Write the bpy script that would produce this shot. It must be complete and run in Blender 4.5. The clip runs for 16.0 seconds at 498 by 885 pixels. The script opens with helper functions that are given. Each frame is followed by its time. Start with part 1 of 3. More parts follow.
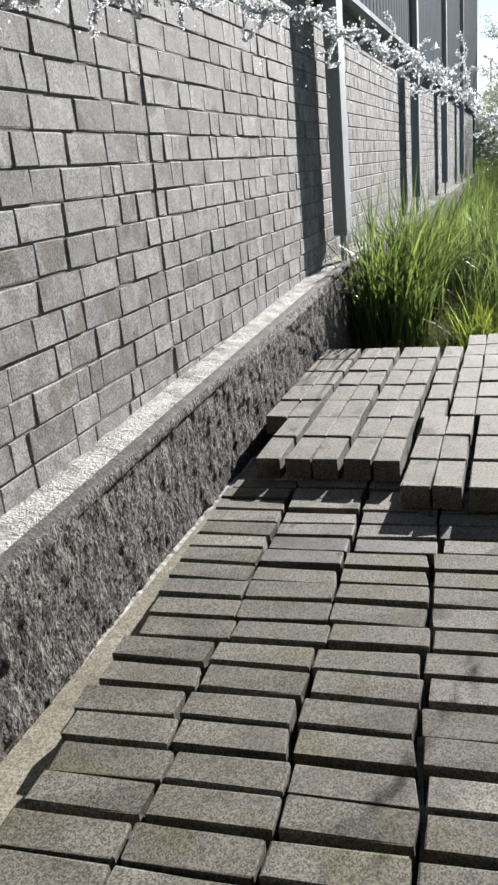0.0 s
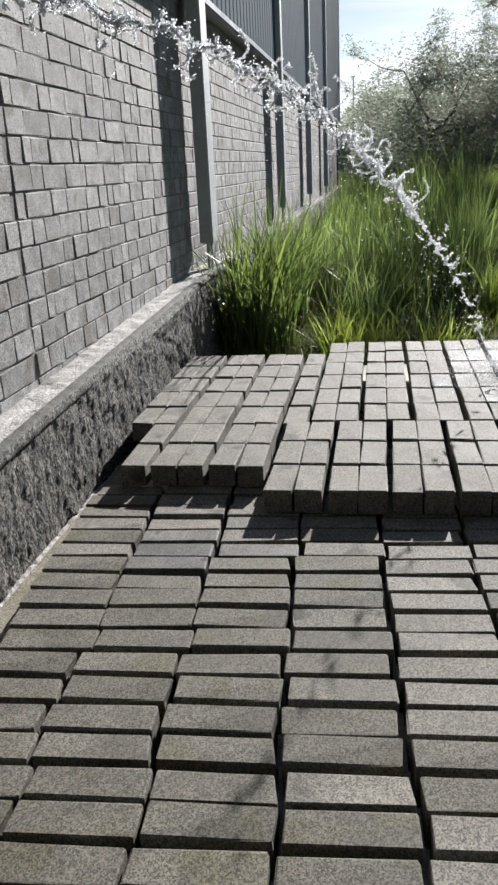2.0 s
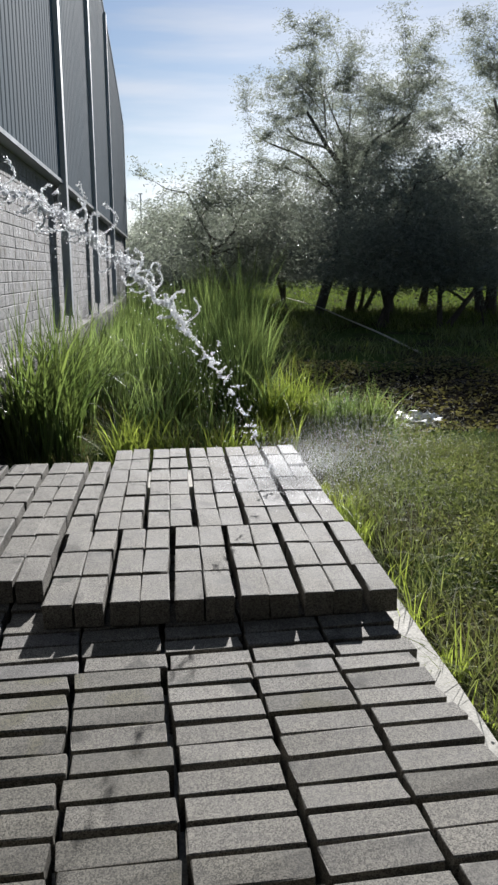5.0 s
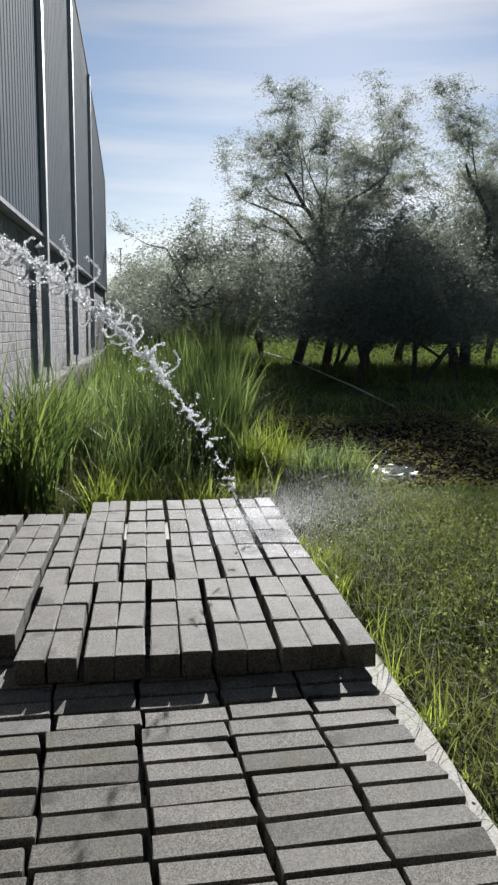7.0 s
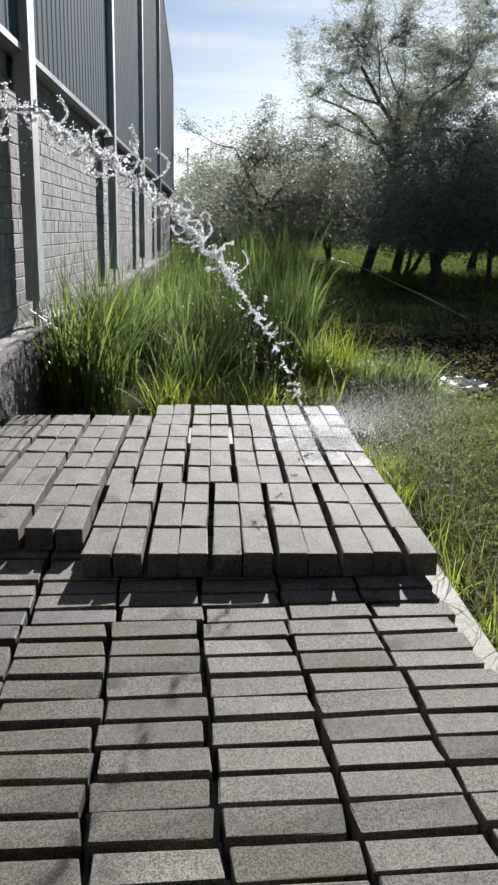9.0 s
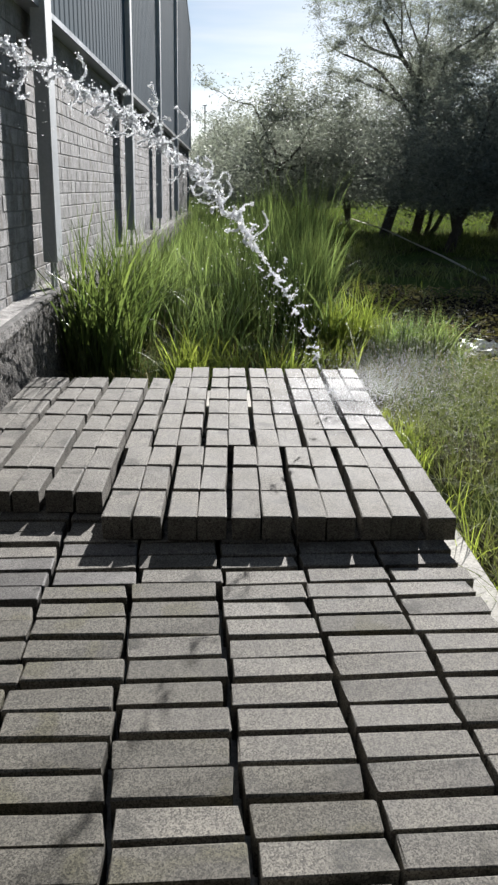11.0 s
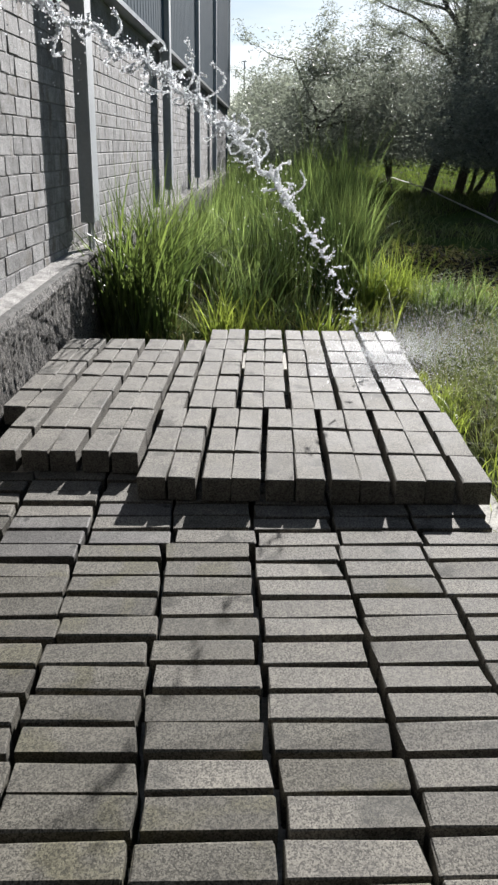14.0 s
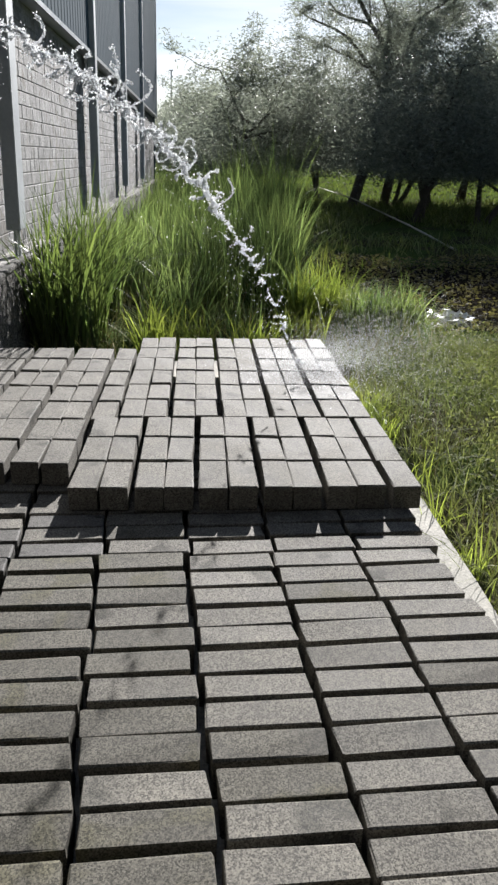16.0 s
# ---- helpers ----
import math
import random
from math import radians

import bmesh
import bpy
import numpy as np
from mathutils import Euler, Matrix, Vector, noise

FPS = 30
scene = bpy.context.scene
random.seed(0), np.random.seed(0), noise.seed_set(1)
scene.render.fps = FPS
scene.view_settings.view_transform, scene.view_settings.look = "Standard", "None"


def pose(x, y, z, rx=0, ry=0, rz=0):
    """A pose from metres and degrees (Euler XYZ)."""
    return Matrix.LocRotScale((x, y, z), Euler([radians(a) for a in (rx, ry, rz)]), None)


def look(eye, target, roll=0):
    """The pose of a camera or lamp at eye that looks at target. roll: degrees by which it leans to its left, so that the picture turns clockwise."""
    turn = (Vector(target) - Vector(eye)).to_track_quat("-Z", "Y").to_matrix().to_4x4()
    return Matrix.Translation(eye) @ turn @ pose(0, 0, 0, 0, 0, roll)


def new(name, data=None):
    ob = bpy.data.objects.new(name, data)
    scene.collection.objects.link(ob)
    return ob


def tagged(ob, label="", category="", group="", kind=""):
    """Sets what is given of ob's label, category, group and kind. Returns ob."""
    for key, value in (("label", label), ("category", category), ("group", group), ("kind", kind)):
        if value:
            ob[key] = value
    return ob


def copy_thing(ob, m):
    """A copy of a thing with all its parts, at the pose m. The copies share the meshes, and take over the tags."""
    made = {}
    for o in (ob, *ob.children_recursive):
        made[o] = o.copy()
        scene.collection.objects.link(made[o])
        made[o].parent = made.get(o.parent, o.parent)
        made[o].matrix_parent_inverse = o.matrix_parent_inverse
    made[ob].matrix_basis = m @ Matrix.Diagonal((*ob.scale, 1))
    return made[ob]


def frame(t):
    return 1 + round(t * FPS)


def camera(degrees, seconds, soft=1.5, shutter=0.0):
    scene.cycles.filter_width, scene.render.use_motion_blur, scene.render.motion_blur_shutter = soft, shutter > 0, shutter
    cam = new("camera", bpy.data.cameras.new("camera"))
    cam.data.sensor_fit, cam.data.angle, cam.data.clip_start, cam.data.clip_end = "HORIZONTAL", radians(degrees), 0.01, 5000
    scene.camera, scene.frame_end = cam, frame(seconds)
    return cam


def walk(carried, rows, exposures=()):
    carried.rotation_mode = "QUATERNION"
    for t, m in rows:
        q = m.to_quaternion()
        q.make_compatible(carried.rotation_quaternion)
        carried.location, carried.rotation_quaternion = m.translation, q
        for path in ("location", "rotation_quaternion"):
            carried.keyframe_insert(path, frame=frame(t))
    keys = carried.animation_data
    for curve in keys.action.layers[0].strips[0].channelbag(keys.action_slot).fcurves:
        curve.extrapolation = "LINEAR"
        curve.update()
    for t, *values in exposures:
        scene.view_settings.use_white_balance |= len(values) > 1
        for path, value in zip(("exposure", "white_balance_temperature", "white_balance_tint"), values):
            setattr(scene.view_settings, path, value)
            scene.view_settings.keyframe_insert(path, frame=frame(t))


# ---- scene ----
cam = camera(34.06, 16.0, soft=2.6)
# seconds, eye x y z, yaw (to the left), pitch (up), roll (leaning left), in metres and degrees
PATH = [
    (0.0, -0.0, 0.0, 1.0438, 19.044, -18.461, -5.277),
    (0.5, -0.0059, -0.0133, 1.0411, 17.142, -18.565, -4.987),
    (1.0, -0.0022, -0.0147, 1.0442, 15.91, -18.56, -4.677),
    (1.5, 0.026, -0.0074, 1.0515, 13.209, -18.575, -4.14),
    (2.0, 0.0302, -0.0103, 1.0508, 9.606, -18.698, -2.871),
    (2.5, 0.0306, -0.0136, 1.0523, 8.328, -18.685, -2.708),
    (3.0, 0.0419, -0.0213, 1.058, 5.555, -18.542, -2.422),
    (3.5, 0.069, -0.0161, 1.0741, 0.529, -17.613, -1.509),
    (4.0, 0.0653, -0.024, 1.0756, -2.215, -13.476, -0.616),
    (4.5, 0.0816, -0.029, 1.0769, -4.328, -12.471, -0.756),
    (7.0, 0.0753, -0.0277, 1.0755, -7.11, -8.149, 0.383),
    (7.5, 0.0672, -0.0163, 1.0639, -6.06, -11.716, 1.047),
    (8.0, 0.0636, -0.0064, 1.0636, -4.609, -13.404, 1.26),
    (8.5, 0.0699, -0.0051, 1.0577, -3.601, -13.923, 1.083),
    (9.0, 0.0664, -0.0046, 1.0561, -2.726, -14.616, 1.2),
    (11.5, 0.058, 0.0, 1.0596, -1.431, -18.505, 1.146),
    (12.0, 0.0566, -0.0, 1.0589, -1.251, -19.813, 1.183),
    (12.5, 0.0608, 0.0012, 1.0573, -1.012, -20.079, 1.027),
    (13.0, 0.0656, -0.0007, 1.059, -0.65, -20.025, 1.218),
    (13.5, 0.0684, -0.0015, 1.0579, 0.51, -19.963, 1.025),
    (14.0, 0.066, -0.0044, 1.0589, 1.119, -19.957, 0.821),
    (14.5, 0.0678, -0.0056, 1.0573, -1.091, -19.789, 1.313),
    (15.0, 0.0667, -0.0053, 1.0578, -2.706, -19.614, 1.503),
    (15.5, 0.0633, -0.0039, 1.056, -3.514, -19.41, 1.599),
    (16.0, 0.0676, -0.0017, 1.0571, -3.873, -19.285, 1.534),
]


def eye_pose(x, y, z, yaw, pitch, roll):
    a, b = radians(yaw), radians(pitch)
    way = Vector((-math.sin(a) * math.cos(b), math.cos(a) * math.cos(b), math.sin(b)))
    return look((x, y, z), Vector((x, y, z)) + way * 3, roll)


EXPOSURES = [(t, stops + 0.08, warmth, 12) for t, stops, warmth in ((0.0, 1.36, 6380), (1.5, 1.2, 6380), (3.0, 1.08, 6300), (4.5, 0.98, 6250), (7.0, 0.90, 6250), (8.0, 0.99, 6300),
                                                                      (9.0, 1.06, 6330), (11.5, 1.12, 6350), (16.0, 1.12, 6350))]
walk(cam, [(t, eye_pose(*row)) for t, *row in PATH], EXPOSURES)

# ---- light ----
SUN_AZ, SUN_EL = 13.0, 22.5
world = bpy.data.worlds.new("world")
scene.world = world
world.use_nodes = True
wn, wl = world.node_tree.nodes, world.node_tree.links
sky = wn.new("ShaderNodeTexSky")
sky.sky_type = "NISHITA"
sky.sun_disc = False
sky.sun_elevation, sky.sun_rotation = radians(SUN_EL), radians(SUN_AZ)
sky.dust_density, sky.air_density, sky.ozone_density = 0.2, 1.0, 2.5
geo = wn.new("ShaderNodeTexCoord")
stretch = wn.new("ShaderNodeMapping")
stretch.inputs["Rotation"].default_value = (0.0, radians(9), 0.0)
stretch.inputs["Scale"].default_value = (1.3, 1.3, 11.0)
wl.new(geo.outputs["Generated"], stretch.inputs["Vector"])
streaks = wn.new("ShaderNodeTexNoise")
streaks.inputs["Scale"].default_value, streaks.inputs["Detail"].default_value = 1.7, 5.0
streaks.inputs["Roughness"].default_value = 0.5
wl.new(stretch.outputs["Vector"], streaks.inputs["Vector"])
cirrus = wn.new("ShaderNodeValToRGB")
cirrus.color_ramp.elements[0].position, cirrus.color_ramp.elements[1].position = 0.42, 0.68
wl.new(streaks.outputs["Fac"], cirrus.inputs["Fac"])
cloud = wn.new("ShaderNodeMix")
cloud.data_type = "RGBA"
grey = wn.new("ShaderNodeRGBToBW")
wl.new(sky.outputs["Color"], grey.inputs["Color"])
lit = wn.new("ShaderNodeVectorMath")
lit.operation = "SCALE"
lit.inputs[0].default_value = (1.36, 1.39, 1.44)
wl.new(grey.outputs["Val"], lit.inputs["Scale"])
wl.new(lit.outputs["Vector"], cloud.inputs["B"])
amount = wn.new("ShaderNodeMath")
amount.operation = "MULTIPLY"
amount.inputs[1].default_value = 0.85
wl.new(cirrus.outputs["Color"], amount.inputs[0])
wl.new(amount.outputs["Value"], cloud.inputs["Factor"])
wl.new(sky.outputs["Color"], cloud.inputs["A"])
wl.new(cloud.outputs["Result"], wn["Background"].inputs["Color"])
wn["Background"].inputs["Strength"].default_value = 0.04

sun_data = bpy.data.lights.new("sun", "SUN")
sun_data.energy, sun_data.angle, sun_data.color = 5.0, radians(0.6), (1.0, 0.975, 0.93)
sun = new("sun", sun_data)
toward = Vector((math.sin(radians(SUN_AZ)) * math.cos(radians(SUN_EL)), math.cos(radians(SUN_AZ)) * math.cos(radians(SUN_EL)), math.sin(radians(SUN_EL))))
sun.matrix_world = look(toward * 60, (0, 0, 0))

# ---- materials ----


def material(name, low, high, scale=6.0, fine=90.0, rough=0.85, bump=0.25, dist=0.004, metal=0.0, vary=0.0, island=0.0,
             squash=(1, 1, 1), speckle=0.25, spots=None, spec=0.5, translucent=0.0, glow=(1.4, 1.5, 0.75), grains=0.0, clear=0.0):
    """A two-scale noise material: low and high are the base colours, spots an optional (colour, threshold, scale) of stains."""
    m = bpy.data.materials.new(name)
    m.use_nodes = True
    n, l = m.node_tree.nodes, m.node_tree.links
    b = n["Principled BSDF"]
    b.inputs["Metallic"].default_value = metal
    b.inputs["Specular IOR Level"].default_value = spec
    tex = n.new("ShaderNodeTexCoord")
    mp = n.new("ShaderNodeMapping")
    mp.inputs["Scale"].default_value = squash
    l.new(tex.outputs["Object"], mp.inputs["Vector"])
    where = mp.outputs["Vector"]
    info = n.new("ShaderNodeObjectInfo")
    if vary:
        shift = n.new("ShaderNodeVectorMath")
        shift.operation = "ADD"
        times = n.new("ShaderNodeMath")
        times.operation = "MULTIPLY"
        times.inputs[1].default_value = 37.0
        l.new(info.outputs["Random"], times.inputs[0])
        l.new(where, shift.inputs[0])
        l.new(times.outputs["Value"], shift.inputs[1])
        where = shift.outputs["Vector"]
    big = n.new("ShaderNodeTexNoise")
    big.inputs["Scale"].default_value, big.inputs["Detail"].default_value = scale, 5.0
    l.new(where, big.inputs["Vector"])
    small = n.new("ShaderNodeTexNoise")
    small.inputs["Scale"].default_value, small.inputs["Detail"].default_value = fine, 3.0
    small.inputs["Roughness"].default_value = 0.7
    l.new(where, small.inputs["Vector"])
    fleck = small.outputs["Fac"]
    if grains:
        cells = n.new("ShaderNodeTexVoronoi")
        cells.inputs["Scale"].default_value = grains
        l.new(where, cells.inputs["Vector"])
        tone = n.new("ShaderNodeRGBToBW")
        l.new(cells.outputs["Color"], tone.inputs["Color"])
        half = n.new("ShaderNodeMix")
        half.inputs["Factor"].default_value = 0.55
        l.new(small.outputs["Fac"], half.inputs["A"])
        l.new(tone.outputs["Val"], half.inputs["B"])
        fleck = half.outputs["Result"]
    ramp = n.new("ShaderNodeValToRGB")
    ramp.color_ramp.elements[0].position, ramp.color_ramp.elements[1].position = 0.3, 0.7
    ramp.color_ramp.elements[0].color, ramp.color_ramp.elements[1].color = (*low, 1), (*high, 1)
    l.new(big.outputs["Fac"], ramp.inputs["Fac"])
    colour = ramp.outputs["Color"]
    grain = n.new("ShaderNodeMapRange")
    grain.inputs["From Min"].default_value, grain.inputs["From Max"].default_value = 0.34, 0.66
    grain.inputs["To Min"].default_value, grain.inputs["To Max"].default_value = 1 - speckle, 1 + speckle
    l.new(fleck, grain.inputs["Value"])
    value = grain.outputs["Result"]
    if vary or island:
        own = n.new("ShaderNodeMapRange")
        amount = vary or island
        own.inputs["To Min"].default_value, own.inputs["To Max"].default_value = 1 - amount, 1 + amount
        if vary:
            l.new(info.outputs["Random"], own.inputs["Value"])
        else:
            piece = n.new("ShaderNodeNewGeometry")
            l.new(piece.outputs["Random Per Island"], own.inputs["Value"])
        both = n.new("ShaderNodeMath")
        both.operation = "MULTIPLY"
        l.new(value, both.inputs[0])
        l.new(own.outputs["Result"], both.inputs[1])
        value = both.outputs["Value"]
    if spots:
        tint, edge, size = spots
        blot = n.new("ShaderNodeTexNoise")
        blot.inputs["Scale"].default_value, blot.inputs["Detail"].default_value = size, 4.0
        l.new(where, blot.inputs["Vector"])
        cut = n.new("ShaderNodeMapRange")
        cut.inputs["From Min"].default_value, cut.inputs["From Max"].default_value = edge, edge + 0.08
        l.new(blot.outputs["Fac"], cut.inputs["Value"])
        mix = n.new("ShaderNodeMix")
        mix.data_type = "RGBA"
        mix.inputs["B"].default_value = (*tint, 1)
        l.new(cut.outputs["Result"], mix.inputs["Factor"])
        l.new(colour, mix.inputs["A"])
        colour = mix.outputs["Result"]
    scaled = n.new("ShaderNodeVectorMath")
    scaled.operation = "SCALE"
    l.new(colour, scaled.inputs[0])
    l.new(value, scaled.inputs["Scale"])
    l.new(scaled.outputs["Vector"], b.inputs["Base Color"])
    worn = n.new("ShaderNodeMapRange")
    worn.inputs["To Min"].default_value, worn.inputs["To Max"].default_value = max(rough - 0.12, 0.02), min(rough + 0.12, 1)
    l.new(big.outputs["Fac"], worn.inputs["Value"])
    l.new(worn.outputs["Result"], b.inputs["Roughness"])
    if bump:
        sums = n.new("ShaderNodeMath")
        sums.operation = "ADD"
        l.new(big.outputs["Fac"], sums.inputs[0])
        l.new(fleck, sums.inputs[1])
        bp = n.new("ShaderNodeBump")
        bp.inputs["Strength"].default_value, bp.inputs["Distance"].default_value = bump, dist
        l.new(sums.outputs["Value"], bp.inputs["Height"])
        l.new(bp.outputs["Normal"], b.inputs["Normal"])
    if translucent:
        thin = n.new("ShaderNodeBsdfTranslucent")
        bright = n.new("ShaderNodeVectorMath")
        bright.operation = "MULTIPLY"
        bright.inputs[1].default_value = glow
        l.new(scaled.outputs["Vector"], bright.inputs[0])
        l.new(bright.outputs["Vector"], thin.inputs["Color"])
        blend = n.new("ShaderNodeMixShader")
        blend.inputs["Fac"].default_value = translucent
        l.new(b.outputs["BSDF"], blend.inputs[1])
        l.new(thin.outputs["BSDF"], blend.inputs[2])
        face = blend.outputs["Shader"]
        if clear:
            film = n.new("ShaderNodeBsdfTransparent")
            thinner = n.new("ShaderNodeMixShader")
            thinner.inputs["Fac"].default_value = clear
            l.new(face, thinner.inputs[1])
            l.new(film.outputs["BSDF"], thinner.inputs[2])
            face = thinner.outputs["Shader"]
        l.new(face, n["Material Output"].inputs["Surface"])
    return m


PAVER = material("concrete_brick", (0.10, 0.092, 0.076), (0.172, 0.16, 0.135), 8, 300, 0.82, 0.6, 0.0025, vary=0.1, speckle=0.6, spec=0.42, grains=340,
                 spots=((0.062, 0.058, 0.046), 0.6, 7))
# moss-tinted brick, also darkened to paint the bricks away from the sun glare
OLD_DIM = material("mossy_dim_concrete_brick", (0.076, 0.07, 0.056), (0.134, 0.125, 0.103), 7, 300, 0.84, 0.6, 0.0025, vary=0.1, speckle=0.58, spec=0.34, grains=340,
               spots=((0.092, 0.085, 0.056), 0.56, 6))
WET = material("wet_concrete_brick", (0.075, 0.071, 0.066), (0.145, 0.138, 0.128), 9, 170, 0.72, 0.8, 0.003, vary=0.2, speckle=0.5, spec=0.24, grains=420,
               spots=((0.03, 0.029, 0.026), 0.6, 14))
FACING = material("facing_brick", (0.16, 0.155, 0.152), (0.315, 0.308, 0.303), 16, 150, 0.85, 0.6, 0.003, vary=0.22, speckle=0.36, grains=230,
                  squash=(1, 1, 0.85), spots=((0.15, 0.135, 0.118), 0.56, 8))
FACING_FAR = material("facing_brick_far", (0.16, 0.155, 0.152), (0.315, 0.308, 0.303), 16, 150, 0.85, 0.55, 0.003, island=0.22, speckle=0.36, grains=230,
                      squash=(1, 1, 0.85), spots=((0.15, 0.135, 0.118), 0.56, 8))
MORTAR = material("mortar", (0.11, 0.105, 0.1), (0.2, 0.19, 0.18), 12, 120, 0.95, 0.6, 0.006)
RUBBLE = material("rough_footing", (0.045, 0.041, 0.036), (0.13, 0.12, 0.107), 40, 170, 0.85, 1.0, 0.016, speckle=0.95, squash=(1, 1, 0.6), grains=190,
                  spots=((0.3, 0.29, 0.27), 0.68, 40))
LEDGE = material("ledge_concrete", (0.22, 0.21, 0.195), (0.47, 0.45, 0.425), 14, 90, 0.85, 0.9, 0.01, speckle=0.3, spots=((0.16, 0.15, 0.135), 0.6, 9))
# dark concrete tone that paints the shade along the ledge lip
LIP_SHADE = material("ledge_lip_shade", (0.035, 0.033, 0.03), (0.1, 0.094, 0.085), 16, 90, 0.92, 0.7, 0.006, speckle=0.35)
SLAB = material("slab_concrete", (0.34, 0.325, 0.285), (0.52, 0.5, 0.445), 5, 130, 0.88, 0.4, 0.004, speckle=0.3)
CLAD = material("painted_cladding", (0.075, 0.106, 0.132), (0.096, 0.131, 0.16), 0.6, 30, 0.95, 0.05, 0.002, spec=0.02, speckle=0.05)
TRIM = material("galvanised_trim", (0.42, 0.44, 0.46), (0.56, 0.58, 0.60), 3, 60, 0.35, 0.05, 0.002, metal=0.7, speckle=0.06)
SEAM = material("pale_seam_paint", (0.55, 0.58, 0.6), (0.66, 0.69, 0.71), 3, 60, 0.5, 0.05, 0.002, speckle=0.06)
PIPE = material("downpipe_paint", (0.40, 0.425, 0.445), (0.48, 0.505, 0.525), 3, 50, 0.55, 0.08, 0.002, metal=0.0, speckle=0.08)
BEAM = material("plaster_beam", (0.20, 0.20, 0.20), (0.28, 0.28, 0.28), 2, 60, 0.9, 0.3, 0.004)
SOIL = material("ground_soil", (0.04, 0.042, 0.024), (0.085, 0.08, 0.045), 1.2, 22, 0.97, 0.9, 0.03, speckle=0.4, spec=0.0,
                spots=((0.07, 0.1, 0.032), 0.44, 0.7))
MUD = material("wet_mud", (0.014, 0.012, 0.01), (0.036, 0.031, 0.024), 5, 40, 0.98, 1.0, 0.04, speckle=0.6, spec=0.0)
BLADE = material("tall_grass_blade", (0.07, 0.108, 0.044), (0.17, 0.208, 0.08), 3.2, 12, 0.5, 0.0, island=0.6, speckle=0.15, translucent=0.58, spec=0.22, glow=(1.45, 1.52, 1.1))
WEED = material("weed_leaf", (0.105, 0.135, 0.055), (0.195, 0.21, 0.095), 1.3, 9, 0.7, 0.0, island=0.4, speckle=0.2, translucent=0.4, spec=0.15, glow=(1.35, 1.4, 0.85))
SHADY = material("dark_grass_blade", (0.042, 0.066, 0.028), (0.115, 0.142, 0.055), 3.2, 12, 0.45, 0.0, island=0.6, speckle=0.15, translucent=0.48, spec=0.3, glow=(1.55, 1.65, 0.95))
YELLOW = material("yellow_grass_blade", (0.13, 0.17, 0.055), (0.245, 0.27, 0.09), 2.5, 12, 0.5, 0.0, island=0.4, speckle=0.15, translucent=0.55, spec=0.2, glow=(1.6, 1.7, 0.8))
DRY = material("dry_grass_blade", (0.16, 0.14, 0.07), (0.27, 0.235, 0.13), 2, 9, 0.7, 0.0, island=0.3, speckle=0.2, translucent=0.2, spec=0.02)
LEAF = material("tree_leaf", (0.15, 0.163, 0.145), (0.21, 0.224, 0.19), 0.5, 5, 0.5, 0.0, island=0.35, speckle=0.2, translucent=0.55, spec=0.4, glow=(1.4, 1.43, 1.25))
BARK = material("tree_bark", (0.05, 0.042, 0.034), (0.11, 0.095, 0.08), 5, 40, 0.95, 0.9, 0.02, squash=(1, 1, 0.25))
MEADOW = material("meadow_blade", (0.07, 0.1, 0.03), (0.13, 0.16, 0.05), 0.4, 5, 0.8, 0.0, island=0.4, speckle=0.15, translucent=0.4, spec=0.03, glow=(1.4, 1.5, 0.8))
POLE = material("pole_steel", (0.3, 0.3, 0.3), (0.4, 0.4, 0.4), 3, 30, 0.5, 0.0, metal=0.5)
HOSE = material("pale_pipe", (0.35, 0.34, 0.28), (0.5, 0.48, 0.4), 4, 60, 0.6, 0.1)

foam = material("foam", (0.8, 0.82, 0.84), (0.92, 0.93, 0.95), 20, 60, 0.3, 0.0, speckle=0.03, translucent=0.7, glow=(1.05, 1.05, 1.05))
MIST = material("mist_drops", (0.88, 0.89, 0.9), (0.94, 0.94, 0.95), 20, 60, 0.3, 0.0, speckle=0.03, translucent=0.85, glow=(1.03, 1.03, 1.03), clear=0.3)

# ---- mesh helpers ----


def mesh_of(name, verts, faces, mat, smooth=False):
    me = bpy.data.meshes.new(name)
    me.from_pydata([tuple(v) for v in verts], [], faces)
    me.materials.append(mat)
    if smooth:
        me.shade_smooth()
    me.update()
    return me


def part(name, bm, mat, parent=None, label="", smooth=False):
    me = bpy.data.meshes.new(name)
    bm.to_mesh(me)
    bm.free()
    me.materials.append(mat)
    if smooth:
        me.shade_smooth()
    ob = new(name, me)
    if parent:
        ob.parent = parent
    if label:
        ob["label"] = label
    return ob


def box(bm, x0, x1, y0, y1, z0, z1):
    made = bmesh.ops.create_cube(bm, size=1.0, matrix=Matrix.Translation(((x0 + x1) / 2, (y0 + y1) / 2, (z0 + z1) / 2)) @ Matrix.Diagonal((x1 - x0, y1 - y0, z1 - z0, 1)))
    return made["verts"]


def box_part(name, dims, mat, parent=None, label="", bevel=0.0):
    bm = bmesh.new()
    box(bm, *dims)
    if bevel:
        bmesh.ops.bevel(bm, geom=bm.edges[:], offset=bevel, segments=2, affect="EDGES", profile=0.5)
    return part(name, bm, mat, parent, label)


